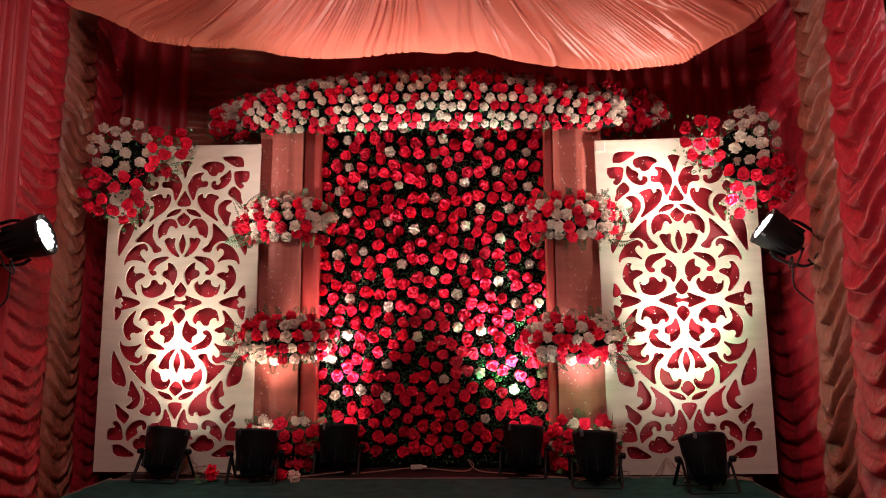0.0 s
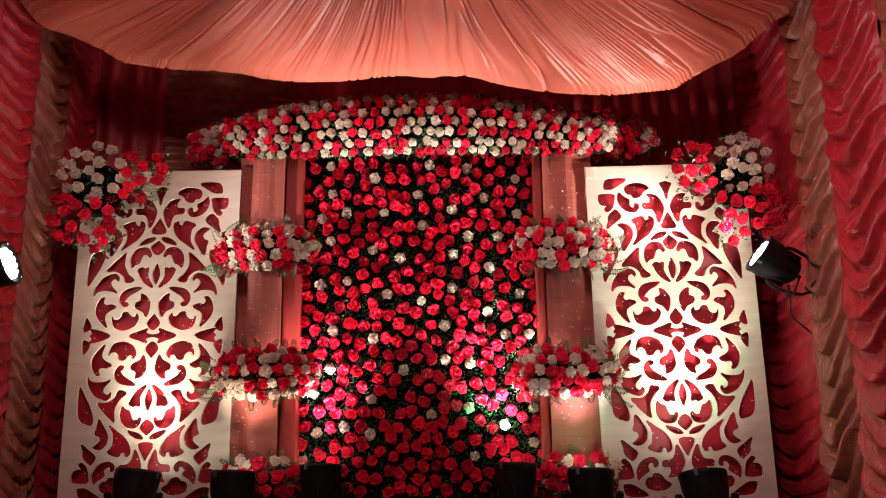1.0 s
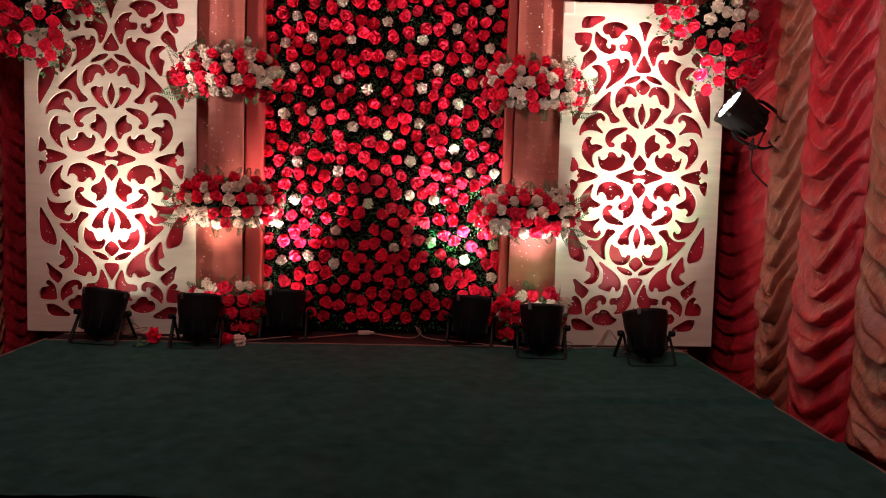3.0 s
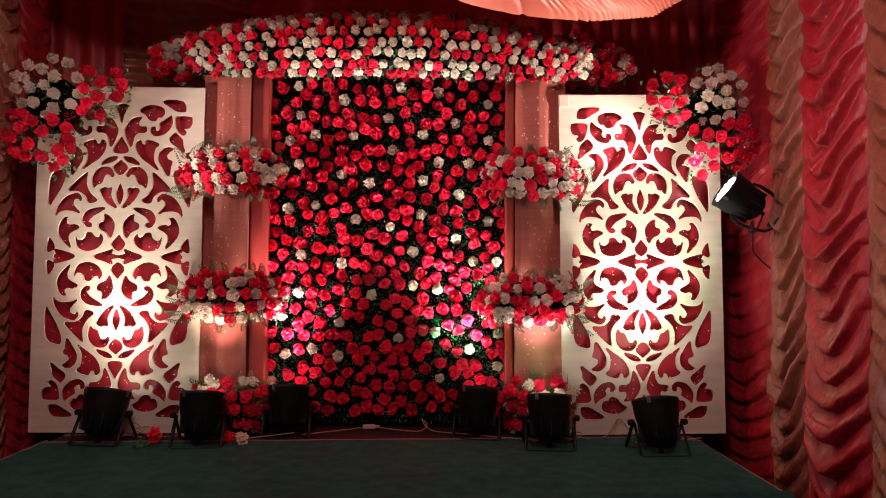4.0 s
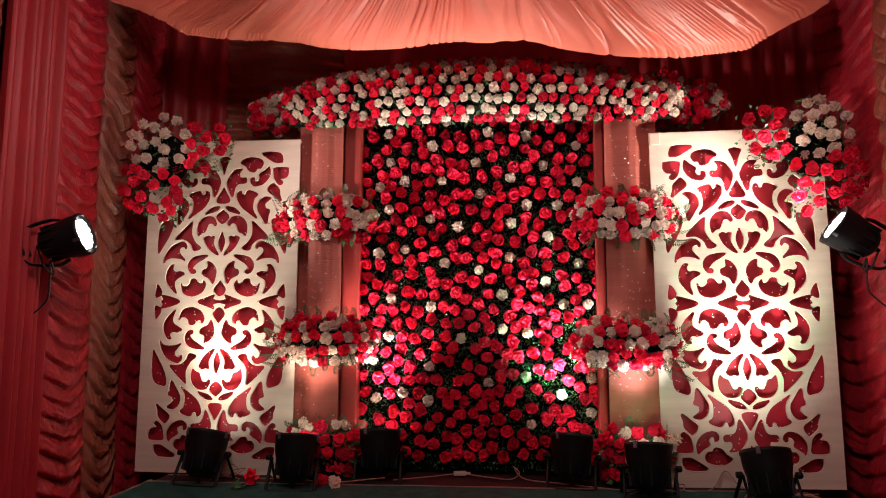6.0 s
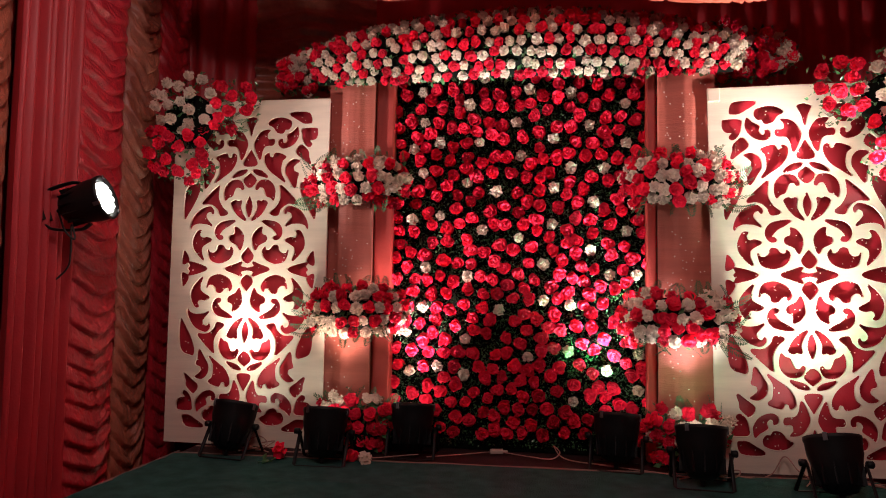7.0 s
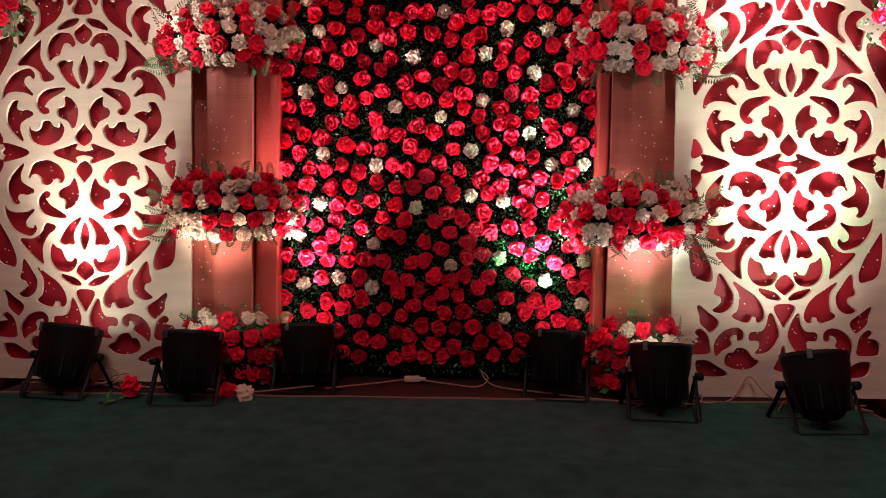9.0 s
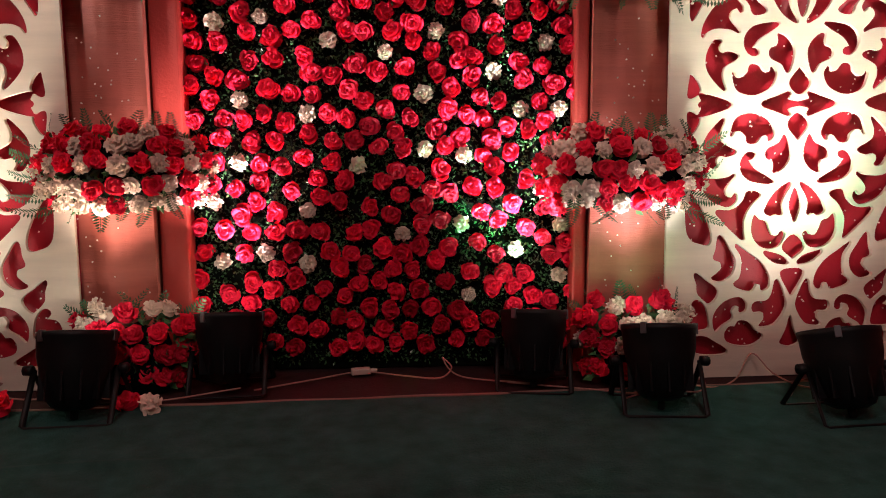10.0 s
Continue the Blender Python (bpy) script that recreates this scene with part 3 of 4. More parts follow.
PANEL_SEQUINS = sequins(420, 3, PW * 0.44, PH * 0.46, 0.026)
for x, y, lean in ((-1.838, 5.385, 0.0), (1.895, 5.40, -0.8)):
    panel = thing("fretwork_panel", "tall cream fretwork panel with scroll cut-outs backed by red cloth", "decorative panel", "fretwork panels beside the flower wall",
                  m=pose(x, y, STAGE + PH / 2, 0, lean, 0))
    put("fretboard", BOARD, panel, label="cream painted board with scroll cut-outs")
    put("backing_cloth", CLOTH, panel, label="red backing cloth with sequins")
    tagged(put("sequin_layer", PANEL_SEQUINS, panel), kind="stuff")
    if x > 0:
        put("corner_block", bm_mesh("corner_block", box(-PW / 2 - 0.004, -PW / 2 + 0.075, -0.024, 0.0, PH / 2 - 0.085, PH / 2 + 0.006, 0.008), FRETBOARD), panel, label="worn cream corner block")
    for s in (-1, 1):
        put("rear_batten", bm_mesh("rear_batten", box(s * 0.56 - 0.02, s * 0.56 + 0.02, 0.07, 0.11, -PH / 2, PH / 2 - 0.05), STAGE_CLOTH), panel, label="dark rear batten")

# ---------------- pillars ----------------
for x0, x1, s0, s1 in ((-1.275, -0.945, -0.945, -0.815), (0.985, 1.350, 0.922, 0.985)):
    pillar = thing("pillar", "cloth-wrapped flat pillar in peach net with sequins", "pillar", "pillars beside the flower wall")
    cx = (x0 + x1) / 2

    def wrap(u, v, x0=x0, x1=x1):
        x, z = x0 + u * (x1 - x0), STAGE + v * 2.62
        d = 0.010 * math.sin(u * 9.4) + 0.014 * noise.noise((x * 9, z * 0.6, 2)) + 0.004 * noise.noise((x * 30, z * 2, 2))
        return (x, 5.44 + d - 0.02 * math.sin(math.pi * u), z)

    put("front_cloth", mesh("front_cloth", *grid(36, 50, wrap), PILLAR), pillar, label="peach net cloth with fine level ribs")
    put("core", bm_mesh("core", box(x0 + 0.01, x1 - 0.01, 5.47, 5.6, STAGE, STAGE + 2.62, 0.01), PILLAR), pillar)
    put("side_cloth", bm_mesh("side_cloth", box(s0, s1, 5.50, 5.6, STAGE, STAGE + 2.60, 0.012), PILLAR_SIDE), pillar, label="orange-red cloth return")
    sq = put("sequin_layer", sequins(120, 7, 0.15, 1.25, 0), pillar, pose(cx, 5.405, STAGE + 1.3))
    tagged(sq, kind="stuff")

# ---------------- flower wall ----------------
rnd = random.Random(5)
WX0, WX1, WZ0, WZ1 = -0.82, 1.0, 0.62, 3.16
wall = thing("flower_wall", "wall of red cloth roses with scattered pale flowers on dark foliage", "flower wall")
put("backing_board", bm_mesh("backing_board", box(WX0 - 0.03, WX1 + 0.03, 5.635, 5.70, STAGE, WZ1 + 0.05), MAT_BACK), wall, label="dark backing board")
tagged(put("foliage", leaves("foliage", [((rnd.uniform(WX0 - 0.02, WX1 + 0.02), 5.632 - 0.05 * rnd.random() ** 2, rnd.uniform(WZ0 - 0.08, WZ1)), (0, -1, 0)) for _ in range(24000)], 0.021, LEAF, rnd),
           wall, label="small dark green leaves"), kind="stuff")
PALE_COLUMNS = (  # heights of the pale flowers, column by column over the wall
    (-0.70, (2.61, 2.11, 1.31, 1.03)), (-0.60, (3.03, 2.81, 2.44, 1.76, 1.49)), (-0.48, (2.66, 2.13, 1.07)), (-0.28, (2.92, 2.36, 1.70, 1.26, 1.02)),
    (-0.19, (3.11, 2.65, 2.03)), (-0.07, (2.31, 1.47)), (0.06, (2.79, 2.55, 1.98)), (0.15, (3.02, 1.16)), (0.26, (1.79, 1.54)), (0.31, (2.67, 2.33, 2.07)),
    (0.43, (3.00, 2.47, 1.51, 1.20, 0.86)), (0.57, (2.76, 2.23, 1.90)), (0.67, (3.11, 2.46, 1.72, 1.08)), (0.80, (2.90, 2.63, 2.03, 1.46)), (0.87, (1.73, 1.19, 0.95)))
spots = [(x + rnd.uniform(-0.02, 0.02), z, True) for x, zs in PALE_COLUMNS for z in zs]
for z_low, z_high, gap, tries in ((WZ0, WZ1, 0.091, 16000), (WZ0, WZ1, 0.084, 26000)):
    for _ in range(tries):
        x, z = rnd.uniform(WX0, WX1), rnd.uniform(z_low, z_high)
        if all((x - a) ** 2 + (z - b) ** 2 > gap * gap for a, b, _p in spots):
            spots.append((x, z, False))
spare = []
for count, (x, z, pale) in enumerate(spots):
    place = (x, 5.585 + rnd.uniform(-0.012, 0.02), z)
    ob = flower(wall, place, (0, -1, 0.02), 0.041 if pale else 0.0455, pale, rnd)
    if count >= 300:
        spare.append(ob)
if spare:
    verts, faces = [], []
    for ob in spare:
        b = len(verts)
        verts += [ob.matrix_basis @ v.co for v in ob.data.vertices]
        faces += [[b + i for i in p.vertices] for p in ob.data.polygons]
        bpy.data.objects.remove(ob)
    tagged(put("roses", mesh("roses", verts, faces, RED_PETAL), wall), kind="stuff")

# ---------------- flower pelmet ----------------
rnd = random.Random(8)
pelmet = thing("flower_pelmet", "bulging pelmet of red and pale cloth flowers above the flower wall", "flower arrangement")


def pelmet_point(s, q):
    """s from -1 to 1 along it, q from 0 (top, rear) to 1 (underside, rear)."""
    x = 0.055 + 1.43 * s
    top = 3.485 - 0.20 * abs(s) ** 2.4 - 0.02 * s
    low = 3.055 - 0.01 * abs(s)
    a = math.pi * (0.08 + 0.84 * q)
    depth = 0.24 * (1 - 0.45 * s * s)
    mid, half = (top + low) / 2, (top - low) / 2
    return Vector((x, 5.42 - depth * math.sin(a), mid + half * math.cos(a))), Vector((0.15 * s, -math.sin(a), 0.8 * math.cos(a)))


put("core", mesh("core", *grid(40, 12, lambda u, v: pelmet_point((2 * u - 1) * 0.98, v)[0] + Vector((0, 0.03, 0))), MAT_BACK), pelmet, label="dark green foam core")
spots = []
for row in range(8):
    n = 37
    for k in range(n):
        s = (k + 0.5 * (row % 2) + rnd.uniform(-0.2, 0.2)) / (n - 0.5) * 2 - 1
        if abs(s) > 1:
            continue
        p, nrm = pelmet_point(s, (row + 0.5 + rnd.uniform(-0.15, 0.15)) / 8)
        if abs(s) > 0.9 and row in (0, 7):
            continue
        flower(pelmet, p, nrm, 0.036, ((k + row) % 2 == 0) != (rnd.random() < 0.16), rnd)
        spots.append((p, nrm))
tagged(put("foliage", leaves("foliage", [(p + Vector((rnd.uniform(-0.04, 0.04), 0.015, rnd.uniform(-0.04, 0.04))), n) for p, n in spots for _ in range(6)], 0.04, LEAF, rnd), pelmet), kind="stuff")
for sgn, x0, x1, zt in ((-1, -1.70, -1.25, 3.21), (1, 1.40, 1.92, 3.22)):
    wing = thing("flower_wing", "trailing wing of red and pale flowers set back behind the pelmet", "flower arrangement", "wings of the pelmet")
    n, spots = 62, []
    for _ in range(n):
        u = rnd.random()
        t = abs((x0 + u * (x1 - x0)) - (x1 if sgn < 0 else x0)) / abs(x1 - x0)
        x, z = x0 + u * (x1 - x0), zt + 0.02 - 0.06 * t + rnd.uniform(-0.19, 0.19) * (1 - 0.55 * t * t)
        p = Vector((x, 5.56 + rnd.uniform(-0.03, 0.03), z))
        flower(wing, p, (0.2 * sgn, -1, 0.1), 0.040, rnd.random() < 0.4, rnd)
        spots.append((p + Vector((0, 0.03, 0)), Vector((0, -1, 0))))
    tagged(put("foliage", leaves("foliage", [(p + Vector((rnd.uniform(-0.05, 0.05), 0, rnd.uniform(-0.05, 0.05))), n) for p, n in spots for _ in range(14)], 0.045, LEAF, rnd), wing), kind="stuff")

# ---------------- half-round bouquets on the pillars ----------------
for bx, bz, seed in ((-1.03, 2.335, 1), (-1.02, 1.46, 2), (1.10, 2.32, 3), (1.09, 1.445, 4)):
    rnd = random.Random(60 + seed)
    bouquet = thing("pillar_bouquet", "half-round bouquet of red and pale flowers with fern", "bouquet", "bouquets on the pillars", m=pose(bx, 5.40, bz))
    verts, faces = grid(24, 8, lambda u, v: (0.29 * math.cos(math.pi * u) * math.sin(math.pi * (0.12 + 0.76 * v)) ** 0.5, -0.225 * math.sin(math.pi * u) * math.sin(math.pi * (0.12 + 0.76 * v)) ** 0.5, 0.13 * math.cos(math.pi * v)))
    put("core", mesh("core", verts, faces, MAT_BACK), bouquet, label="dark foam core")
    spots = []
    for row, (z, wide, deep, n, lift) in enumerate(((0.135, 0.22, 0.15, 8, 1.3), (0.085, 0.29, 0.22, 12, 0.55), (0.015, 0.335, 0.265, 15, 0.15), (-0.062, 0.325, 0.26, 14, -0.15), (-0.125, 0.27, 0.22, 12, -0.55))):
        for k in range(n):
            az = math.pi * (k + 0.5 + rnd.uniform(-0.2, 0.2)) / n
            p = Vector((wide * math.cos(az), -deep * math.sin(az), z + rnd.uniform(-0.018, 0.018)))
            nrm = Vector((math.cos(az), -math.sin(az), lift))
            flower(bouquet, p, nrm, 0.043, ((k + row) % 2 == 0) != (rnd.random() < 0.25), rnd)
            spots.append((p * 0.9, nrm))
    tagged(put("foliage", leaves("foliage", [(p + Vector((rnd.uniform(-0.05, 0.05), 0, rnd.uniform(-0.04, 0.04))), n) for p, n in spots for _ in range(6)], 0.050, LEAF, rnd), bouquet), kind="stuff")
    for k in range(8):
        x = -0.30 + 0.6 * k / 7 + rnd.uniform(-0.02, 0.02)
        fern(bouquet, (x, -0.03, 0.08), (0.15 * x, 0.05, 1), rnd.uniform(0.14, 0.19), rnd)
    for k in range(6):
        x = -0.22 + 0.44 * k / 5
        fern(bouquet, (x, -0.17, -0.08), (x * 0.8, -0.25, -1), rnd.uniform(0.15, 0.20), rnd)
    outer = -1 if bx < 0 else 1
    for k in range(5):
        fern(bouquet, (outer * 0.26, -0.10, 0.05 - 0.05 * k), (outer, -0.35, 0.5 - 0.30 * k), rnd.uniform(0.17, 0.22), rnd)

# ---------------- bouquets at the pillar feet ----------------
for bx, by, seed in ((-1.00, 5.34, 1), (1.145, 5.34, 2)):
    rnd = random.Random(80 + seed)
    bouquet = thing("foot_bouquet", "leafy bouquet of red and pale flowers at the pillar foot", "bouquet", "bouquets at the pillar feet", m=pose(bx, by, STAGE) @ Matrix.Diagonal((0.98, 0.62, 0.96, 1)))
    put("core", mesh("core", *lathe([(0.001, 0.0), (0.12, 0.0), (0.17, 0.12), (0.13, 0.26), (0.001, 0.32)], 16), MAT_BACK), bouquet, label="dark foam core")
    spots = []
    for row, (z, r, n) in enumerate(((0.09, 0.16, 6), (0.20, 0.20, 8), (0.30, 0.22, 8), (0.37, 0.15, 5))):
        for k in range(n):
            az = math.pi * (1 + (k + 0.5 + rnd.uniform(-0.2, 0.2)) / n)
            p = Vector((1.05 * r * math.cos(az), r * 0.75 * math.sin(az), z + rnd.uniform(-0.02, 0.02)))
            flower(bouquet, p, (math.cos(az), math.sin(az), 0.2 + row * 0.25), 0.047, rnd.random() < 0.28, rnd)
            spots.append((p * 0.9, Vector((math.cos(az), math.sin(az), 0.3))))
    tagged(put("foliage", leaves("foliage", [(p + Vector((rnd.uniform(-0.05, 0.05), 0, rnd.uniform(-0.04, 0.04))), n) for p, n in spots for _ in range(8)], 0.06, LEAF, rnd), bouquet), kind="stuff")
    for k in range(8):
        a = -1.3 + 2.6 * k / 7
        fern(bouquet, (0.14 * math.sin(a), 0.0, 0.28), (math.sin(a), -0.25, 0.3 + math.cos(a)), rnd.uniform(0.16, 0.22), rnd)

# ---------------- corner bunches on the panels ----------------
for sgn, cx, cz, seed in ((-1, -2.20, 2.86, 1), (1, 2.29, 2.86, 2)):
    rnd = random.Random(90 + seed)
    bunch = thing("corner_bunch", "crescent bunch of pale and red flowers on the upper panel corner", "flower arrangement", "corner bunches on the panels", m=pose(cx, 5.24, cz))
    spots = []

    def cluster(n, x, z, rx, rz, pale, gap=0.076):
        made = []
        for _ in range(900):
            a, q = rnd.random() * 6.283, rnd.random() ** 0.5
            px, pz = x + rx * q * math.cos(a), z + rz * q * math.sin(a)
            if len(made) < n and all((px - u) ** 2 + (pz - w) ** 2 > gap * gap for u, w in made + [(s[0].x, s[0].z) for s in spots]):
                made.append((px, pz))
                p = Vector((px, -0.14 * math.sqrt(max(0, 1 - q * q)) + 0.04, pz))
                nrm = Vector((0.7 * q * math.cos(a), -1, 0.7 * q * math.sin(a)))
                flower(bunch, p, nrm, 0.043, pale, rnd)
                spots.append((p, nrm))

    cluster(24, sgn * 0.08, 0.04, 0.22, 0.20, True)
    cluster(15, -sgn * 0.25, 0.02, 0.17, 0.16, False)
    cluster(28, sgn * 0.14, -0.27, 0.22, 0.20, False)
    cluster(5, sgn * 0.0 - sgn * 0.02, -0.43, 0.11, 0.09, False)
    tagged(put("foliage", leaves("foliage", [(p + Vector((rnd.uniform(-0.06, 0.06), 0.05 + rnd.uniform(0, 0.05), rnd.uniform(-0.06, 0.06))), n) for p, n in spots for _ in range(16)], 0.036, LEAF, rnd), bunch), kind="stuff")
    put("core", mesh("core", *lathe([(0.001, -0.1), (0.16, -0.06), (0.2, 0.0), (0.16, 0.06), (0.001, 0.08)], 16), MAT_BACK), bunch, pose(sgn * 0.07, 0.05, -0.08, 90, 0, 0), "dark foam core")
    for k in range(6):
        fern(bunch, (-sgn * 0.3, 0.0, 0.05 - 0.05 * k), (-sgn, -0.2, 0.6 - 0.25 * k), 0.10, rnd)


# ---------------- stage lamps ----------------
def lamp_body(parent, m, lens_mat):
    """A short round lamp can along +z, lens at the front."""
    body = put("can", mesh("can", *lathe([(0.001, -0.165), (0.055, -0.163), (0.088, -0.145), (0.108, -0.10), (0.130, -0.02), (0.146, 0.05), (0.150, 0.12), (0.154, 0.13), (0.154, 0.15), (0.140, 0.152), (0.122, 0.120)]), BLACK), parent, m, "black painted can")
    put("lens_plate", mesh("lens_plate", *lathe([(0.119, 0.120), (0.06, 0.122), (0.001, 0.123)]), BLACK), body, None, "dark lens plate")
    bead = mesh("lens", *lathe([(0.021, 0.122), (0.020, 0.140), (0.012, 0.148), (0.001, 0.150)], 10), lens_mat)
    for count, ring in ((1, 0.0), (6, 0.047), (12, 0.091)):
        for k in range(count):
            a = 2 * math.pi * k / count
            put("lens", bead, body, pose(ring * math.cos(a), ring * math.sin(a), 0))
    for k in range(12):
        a = k * math.pi / 6
        fin = box(-0.004, 0.004, 0.100, 0.134, -0.12, 0.0, 0.0015)
        bmesh.ops.rotate(fin, verts=fin.verts, cent=(0, 0, 0), matrix=Matrix.Rotation(a, 3, "Z"))
        put("cooling_fin", bm_mesh("cooling_fin", fin, BLACK), body)
    for k in range(3):
        a = k * 2.094 + 0.4
        clip = box(-0.012, 0.012, 0.138, 0.158, 0.11, 0.156, 0.002)
        bmesh.ops.rotate(clip, verts=clip.verts, cent=(0, 0, 0), matrix=Matrix.Rotation(a, 3, "Z"))
        put("rim_clip", bm_mesh("rim_clip", clip, CHROME), body, None, "worn metal clip")
    put("cable_gland", mesh("cable_gland", *lathe([(0.012, -0.20), (0.016, -0.195), (0.016, -0.165)], 12), BLACK), body)
    return body


def bracket(parent, half, height, reach, m=None):
    pts = [(-half, 0, 0), (-half, reach * 0.5, -height * 0.5), (-half, reach * 0.97, -height * 0.96), (-half * 0.93, reach, -height),
           (half * 0.93, reach, -height), (half, reach * 0.97, -height * 0.96), (half, reach * 0.5, -height * 0.5), (half, 0, 0)]
    return put("bracket", tube("bracket", pts, 0.012, BLACK, 0.45), parent, m, "bent black steel bracket")


LAMP_SCALE = 0.95
for number, ((x, y), aim, watts, colour, spread, green, stray) in enumerate(FLOOR_LAMPS):
    lamp = thing("stage_lamp", "black round stage lamp on a folding bracket, aimed upward", "stage lamp", "stage lamps along the back of the stage", m=pose(x, y, STAGE, 0, 0, (-6, 3, 4, -8, -5, 5)[number]) @ Matrix.Scale(LAMP_SCALE, 4))
    hub = Vector((0, 0, 0.205))
    tilt = (20, 16, 14, 14, 15, 20)[number]
    body = lamp_body(lamp, pose(*hub, -tilt, 0, 0), LENS_UP)
    bracket(lamp, 0.164, 0.195, -0.13, pose(*hub))
    bracket(lamp, 0.172, 0.195, 0.13, pose(*hub))
    for s in (-1, 1):
        put("knob", mesh("knob", *lathe([(0.001, -0.02), (0.02, -0.018), (0.022, 0.012), (0.016, 0.02), (0.001, 0.022)], 14), BLACK), lamp, pose(s * 0.185, 0, 0.205, 0, 90, 0), "black clamp knob")
    eye = Vector((x, y, STAGE)) + Matrix.Rotation(radians((-6, 3, 4, -8, -5, 5)[number]), 3, "Z") @ (hub + Vector((0, math.sin(radians(tilt)), math.cos(radians(tilt)))) * 0.17) * LAMP_SCALE
    spot(eye, aim, watts, colour, spread)
    if stray:
        spot(eye, Vector(aim) - Vector((0, 0, 0.5)), watts * stray, colour, 112)
    if green:
        spot(eye, Vector(aim) - Vector((0, 0, 0.45)), watts * green, (0.10, 1.0, 0.35), spread * 1.15)

for (ex, ey, ez), aim, watts, colour, spread in SIDE_LAMPS:
    way = (Vector(aim) - Vector((ex, ey, ez))).normalized()
    sgn = 1 if ex > 0 else -1
    lamp = thing("side_lamp", "lit black stage lamp clamped before the ruched side curtain", "stage lamp", "side lamps before the curtains", m=pose(ex, ey, ez))
    turn = way.to_track_quat("Z", "X").to_matrix().to_4x4()
    hub = way * -0.135
    lamp_body(lamp, Matrix.Translation(hub) @ turn @ Matrix.Scale(0.88, 4), LENS)
    side = way.cross(Vector((0, 0, 1))).normalized()
    over = side.cross(way).normalized()
    for s in (-1, 1):
        put("arm", tube("arm", bend([hub + over * 0.128 * s, hub + over * 0.145 * s - way * 0.07, hub + over * (0.13 if s > 0 else 0.10) * s - way * 0.22, hub + over * 0.05 * s - way * 0.27]), 0.017, BLACK, 0.5), lamp, label="black steel yoke arm")
    put("clamp", bm_mesh("clamp", box(-0.03, 0.03, -0.07, 0.07, -0.03, 0.03, 0.006), BLACK), lamp, Matrix.Translation(hub - way * 0.275) @ turn, "black clamp")
    put("cable_loop", tube("cable_loop", bend([hub - way * 0.17, hub - way * 0.1 + Vector((0, -0.03, -0.14)), hub + Vector((0.03 * sgn, -0.04, -0.22)), hub - way * 0.05 + Vector((0.02 * sgn, -0.02, -0.12)), hub - way * 0.08 + Vector((0, 0, -0.28)), hub + Vector((sgn * 0.14, 0.04, -0.40)), hub + Vector((sgn * 0.30, 0.06, -0.52))]), 0.006, CABLE_DARK), lamp, label="thin dark cable")
    spot(Vector((ex, ey, ez)) + way * 0.03, aim, watts, colour, spread)

# ---------------- loose things on the stage ----------------
rnd = random.Random(4)
bud = thing("fallen_rose", "red cloth rose with stem lying on the carpet", "flower", m=pose(-1.41, 5.02, STAGE + 0.012))
put("rose", ROSES[0], bud, facing((0, 0, 0.03), (0.2, -0.3, 1), 0.045, 0.4, 1.6))
put("stem", tube("stem", bend([(0, 0, 0.03), (-0.02, -0.06, 0.008), (-0.05, -0.14, 0.006)]), 0.004, LEAF), bud, label="green stem")
put("leaf", leaves("leaf", [((-0.03 - 0.008 * k, -0.08 - 0.012 * k, 0.012), (0, -0.2, 0.3)) for k in range(5)], 0.05, LEAF, rnd), bud)
for x, y, pale in ((-1.30, 5.28, True), (-0.86, 5.06, True), (-1.24, 5.25, True), (-0.95, 5.10, False)):
    f = thing("fallen_flower", "pale cloth flower fallen beside a stage lamp" if pale else "red cloth flower fallen beside a stage lamp", "flower", "fallen flowers")
    put("petals", rnd.choice(PALES if pale else ROSES), f, facing((x, y, STAGE + 0.03), (rnd.uniform(-1, 1), -0.6, 0.8), 0.045, rnd.random() * 6))


def cable(points, mat, label, radius=0.0037):
    ob = new("cable", tube("cable", bend([(x, y, STAGE + 0.014 + h) for x, y, h in points], 10), radius, mat))
    tagged(ob, label, "cable", "cables behind the lamps")


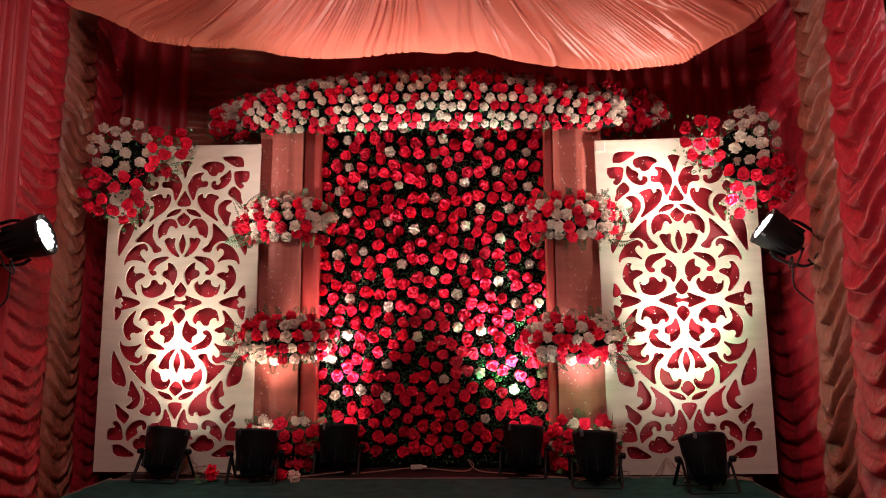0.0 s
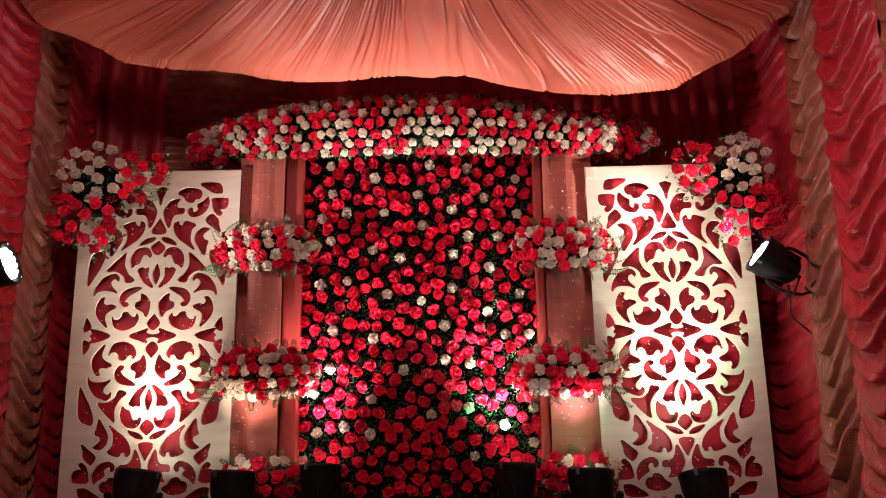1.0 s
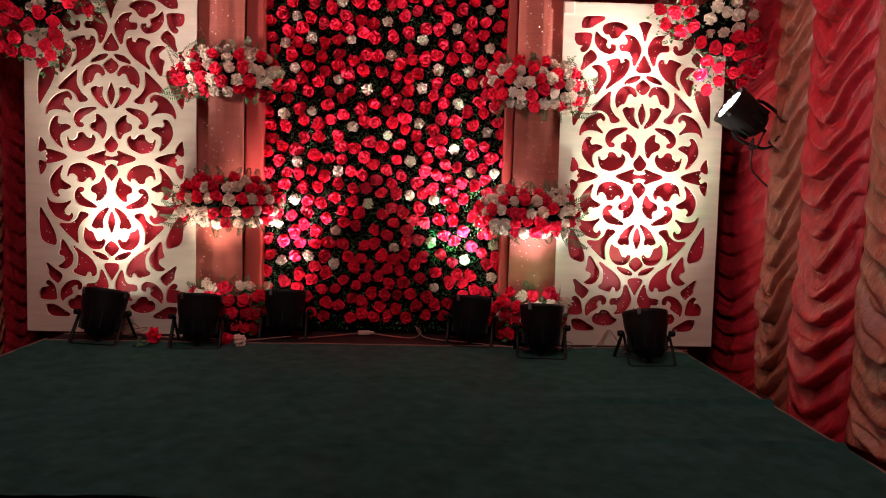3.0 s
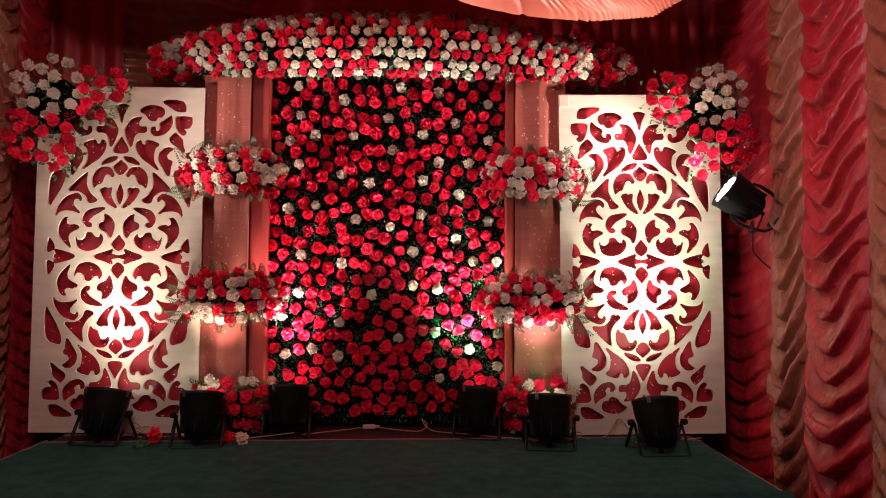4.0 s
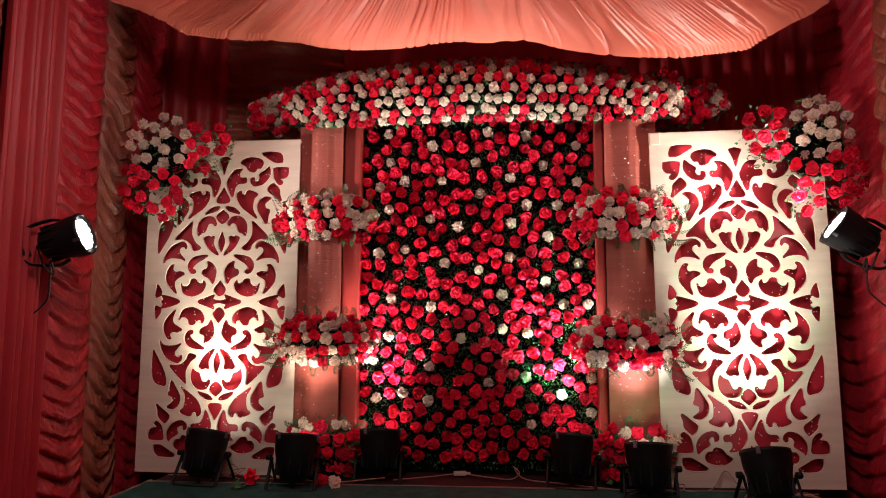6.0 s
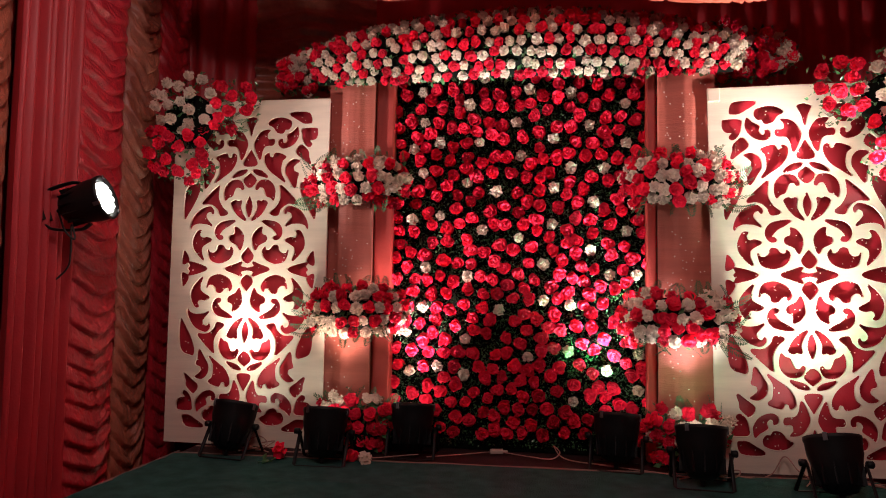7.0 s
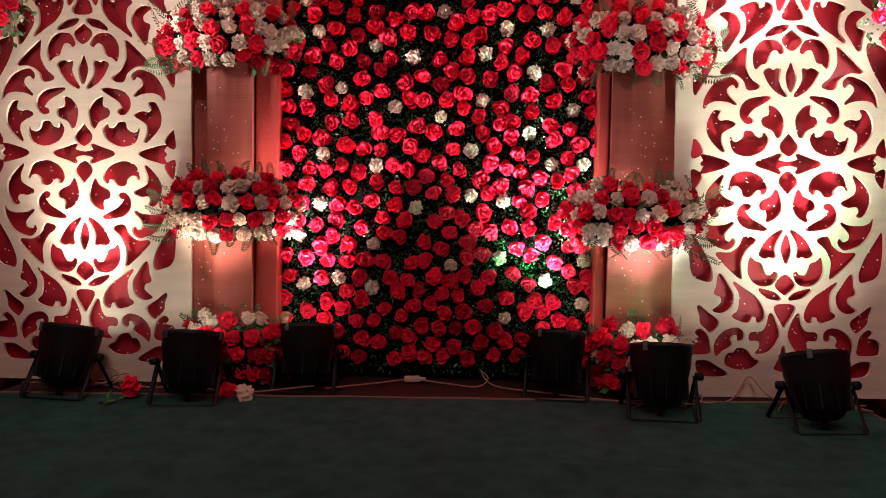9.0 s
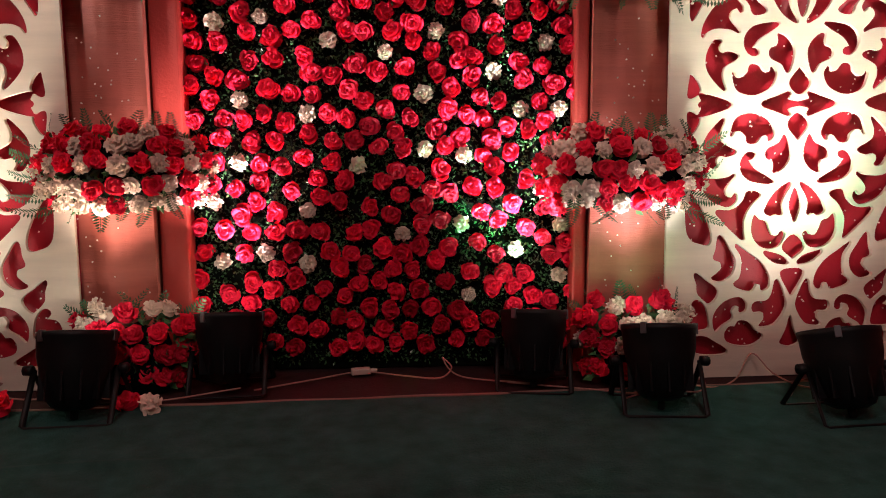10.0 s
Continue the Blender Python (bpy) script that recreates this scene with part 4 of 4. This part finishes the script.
cable([(-2.1, 5.24, 0), (-1.75, 5.27, 0), (-1.62, 5.2, 0.01), (-1.55, 5.28, 0.05), (-1.66, 5.30, 0.02), (-1.45, 5.22, 0), (-1.2, 5.24, 0), (-0.9, 5.16, 0), (-0.55, 5.25, 0.02)], CABLE, "pinkish cable looped along the stage floor")
cable([(-1.75, 5.15, 0), (-1.60, 5.26, 0.03), (-1.68, 5.32, 0.07), (-1.74, 5.24, 0.03), (-1.55, 5.18, 0)], CABLE, "pinkish cable coiled beside a stage lamp")
cable([(-0.5, 5.28, 0), (-0.25, 5.42, 0), (-0.06, 5.50, 0.005), (0.15, 5.44, 0), (0.30, 5.40, 0.0), (0.36, 5.46, 0.03), (0.32, 5.52, 0.06), (0.40, 5.42, 0.0), (0.7, 5.30, 0)], CABLE, "pinkish cable looped along the stage floor")
cable([(0.6, 5.32, 0), (0.95, 5.2, 0), (1.15, 5.14, 0.0), (1.30, 5.18, 0.03), (1.2, 5.24, 0.05), (1.45, 5.20, 0), (1.62, 5.30, 0.0), (1.72, 5.36, 0.10), (1.78, 5.26, 0.03), (1.9, 5.16, 0), (2.25, 5.22, 0)], CABLE, "pinkish cable looped along the stage floor")
cable([(1.05, 5.08, 0), (1.2, 5.12, 0.02), (1.35, 5.06, 0.03), (1.4, 5.16, 0.05), (1.25, 5.18, 0.02), (1.1, 5.14, 0)], CABLE, "pinkish cable coiled below a stage lamp")
cable([(1.75, 5.08, 0), (1.85, 5.18, 0.03), (2.05, 5.12, 0.03), (2.2, 5.08, 0.01), (2.1, 5.2, 0)], CABLE, "pinkish cable coiled below a stage lamp")
plug = thing("plug_socket", "pale plastic cable socket lying on the stage floor", "socket", m=pose(-0.06, 5.50, STAGE + 0.022, 0, 0, 12))
put("shell", bm_mesh("shell", box(-0.045, 0.045, -0.018, 0.018, -0.014, 0.016, 0.006), PLASTIC), plug)
put("collar", mesh("collar", *lathe([(0.008, -0.02), (0.011, 0.0), (0.008, 0.02)], 12), PLASTIC), plug, pose(0.055, 0, 0, 0, 90, 0))
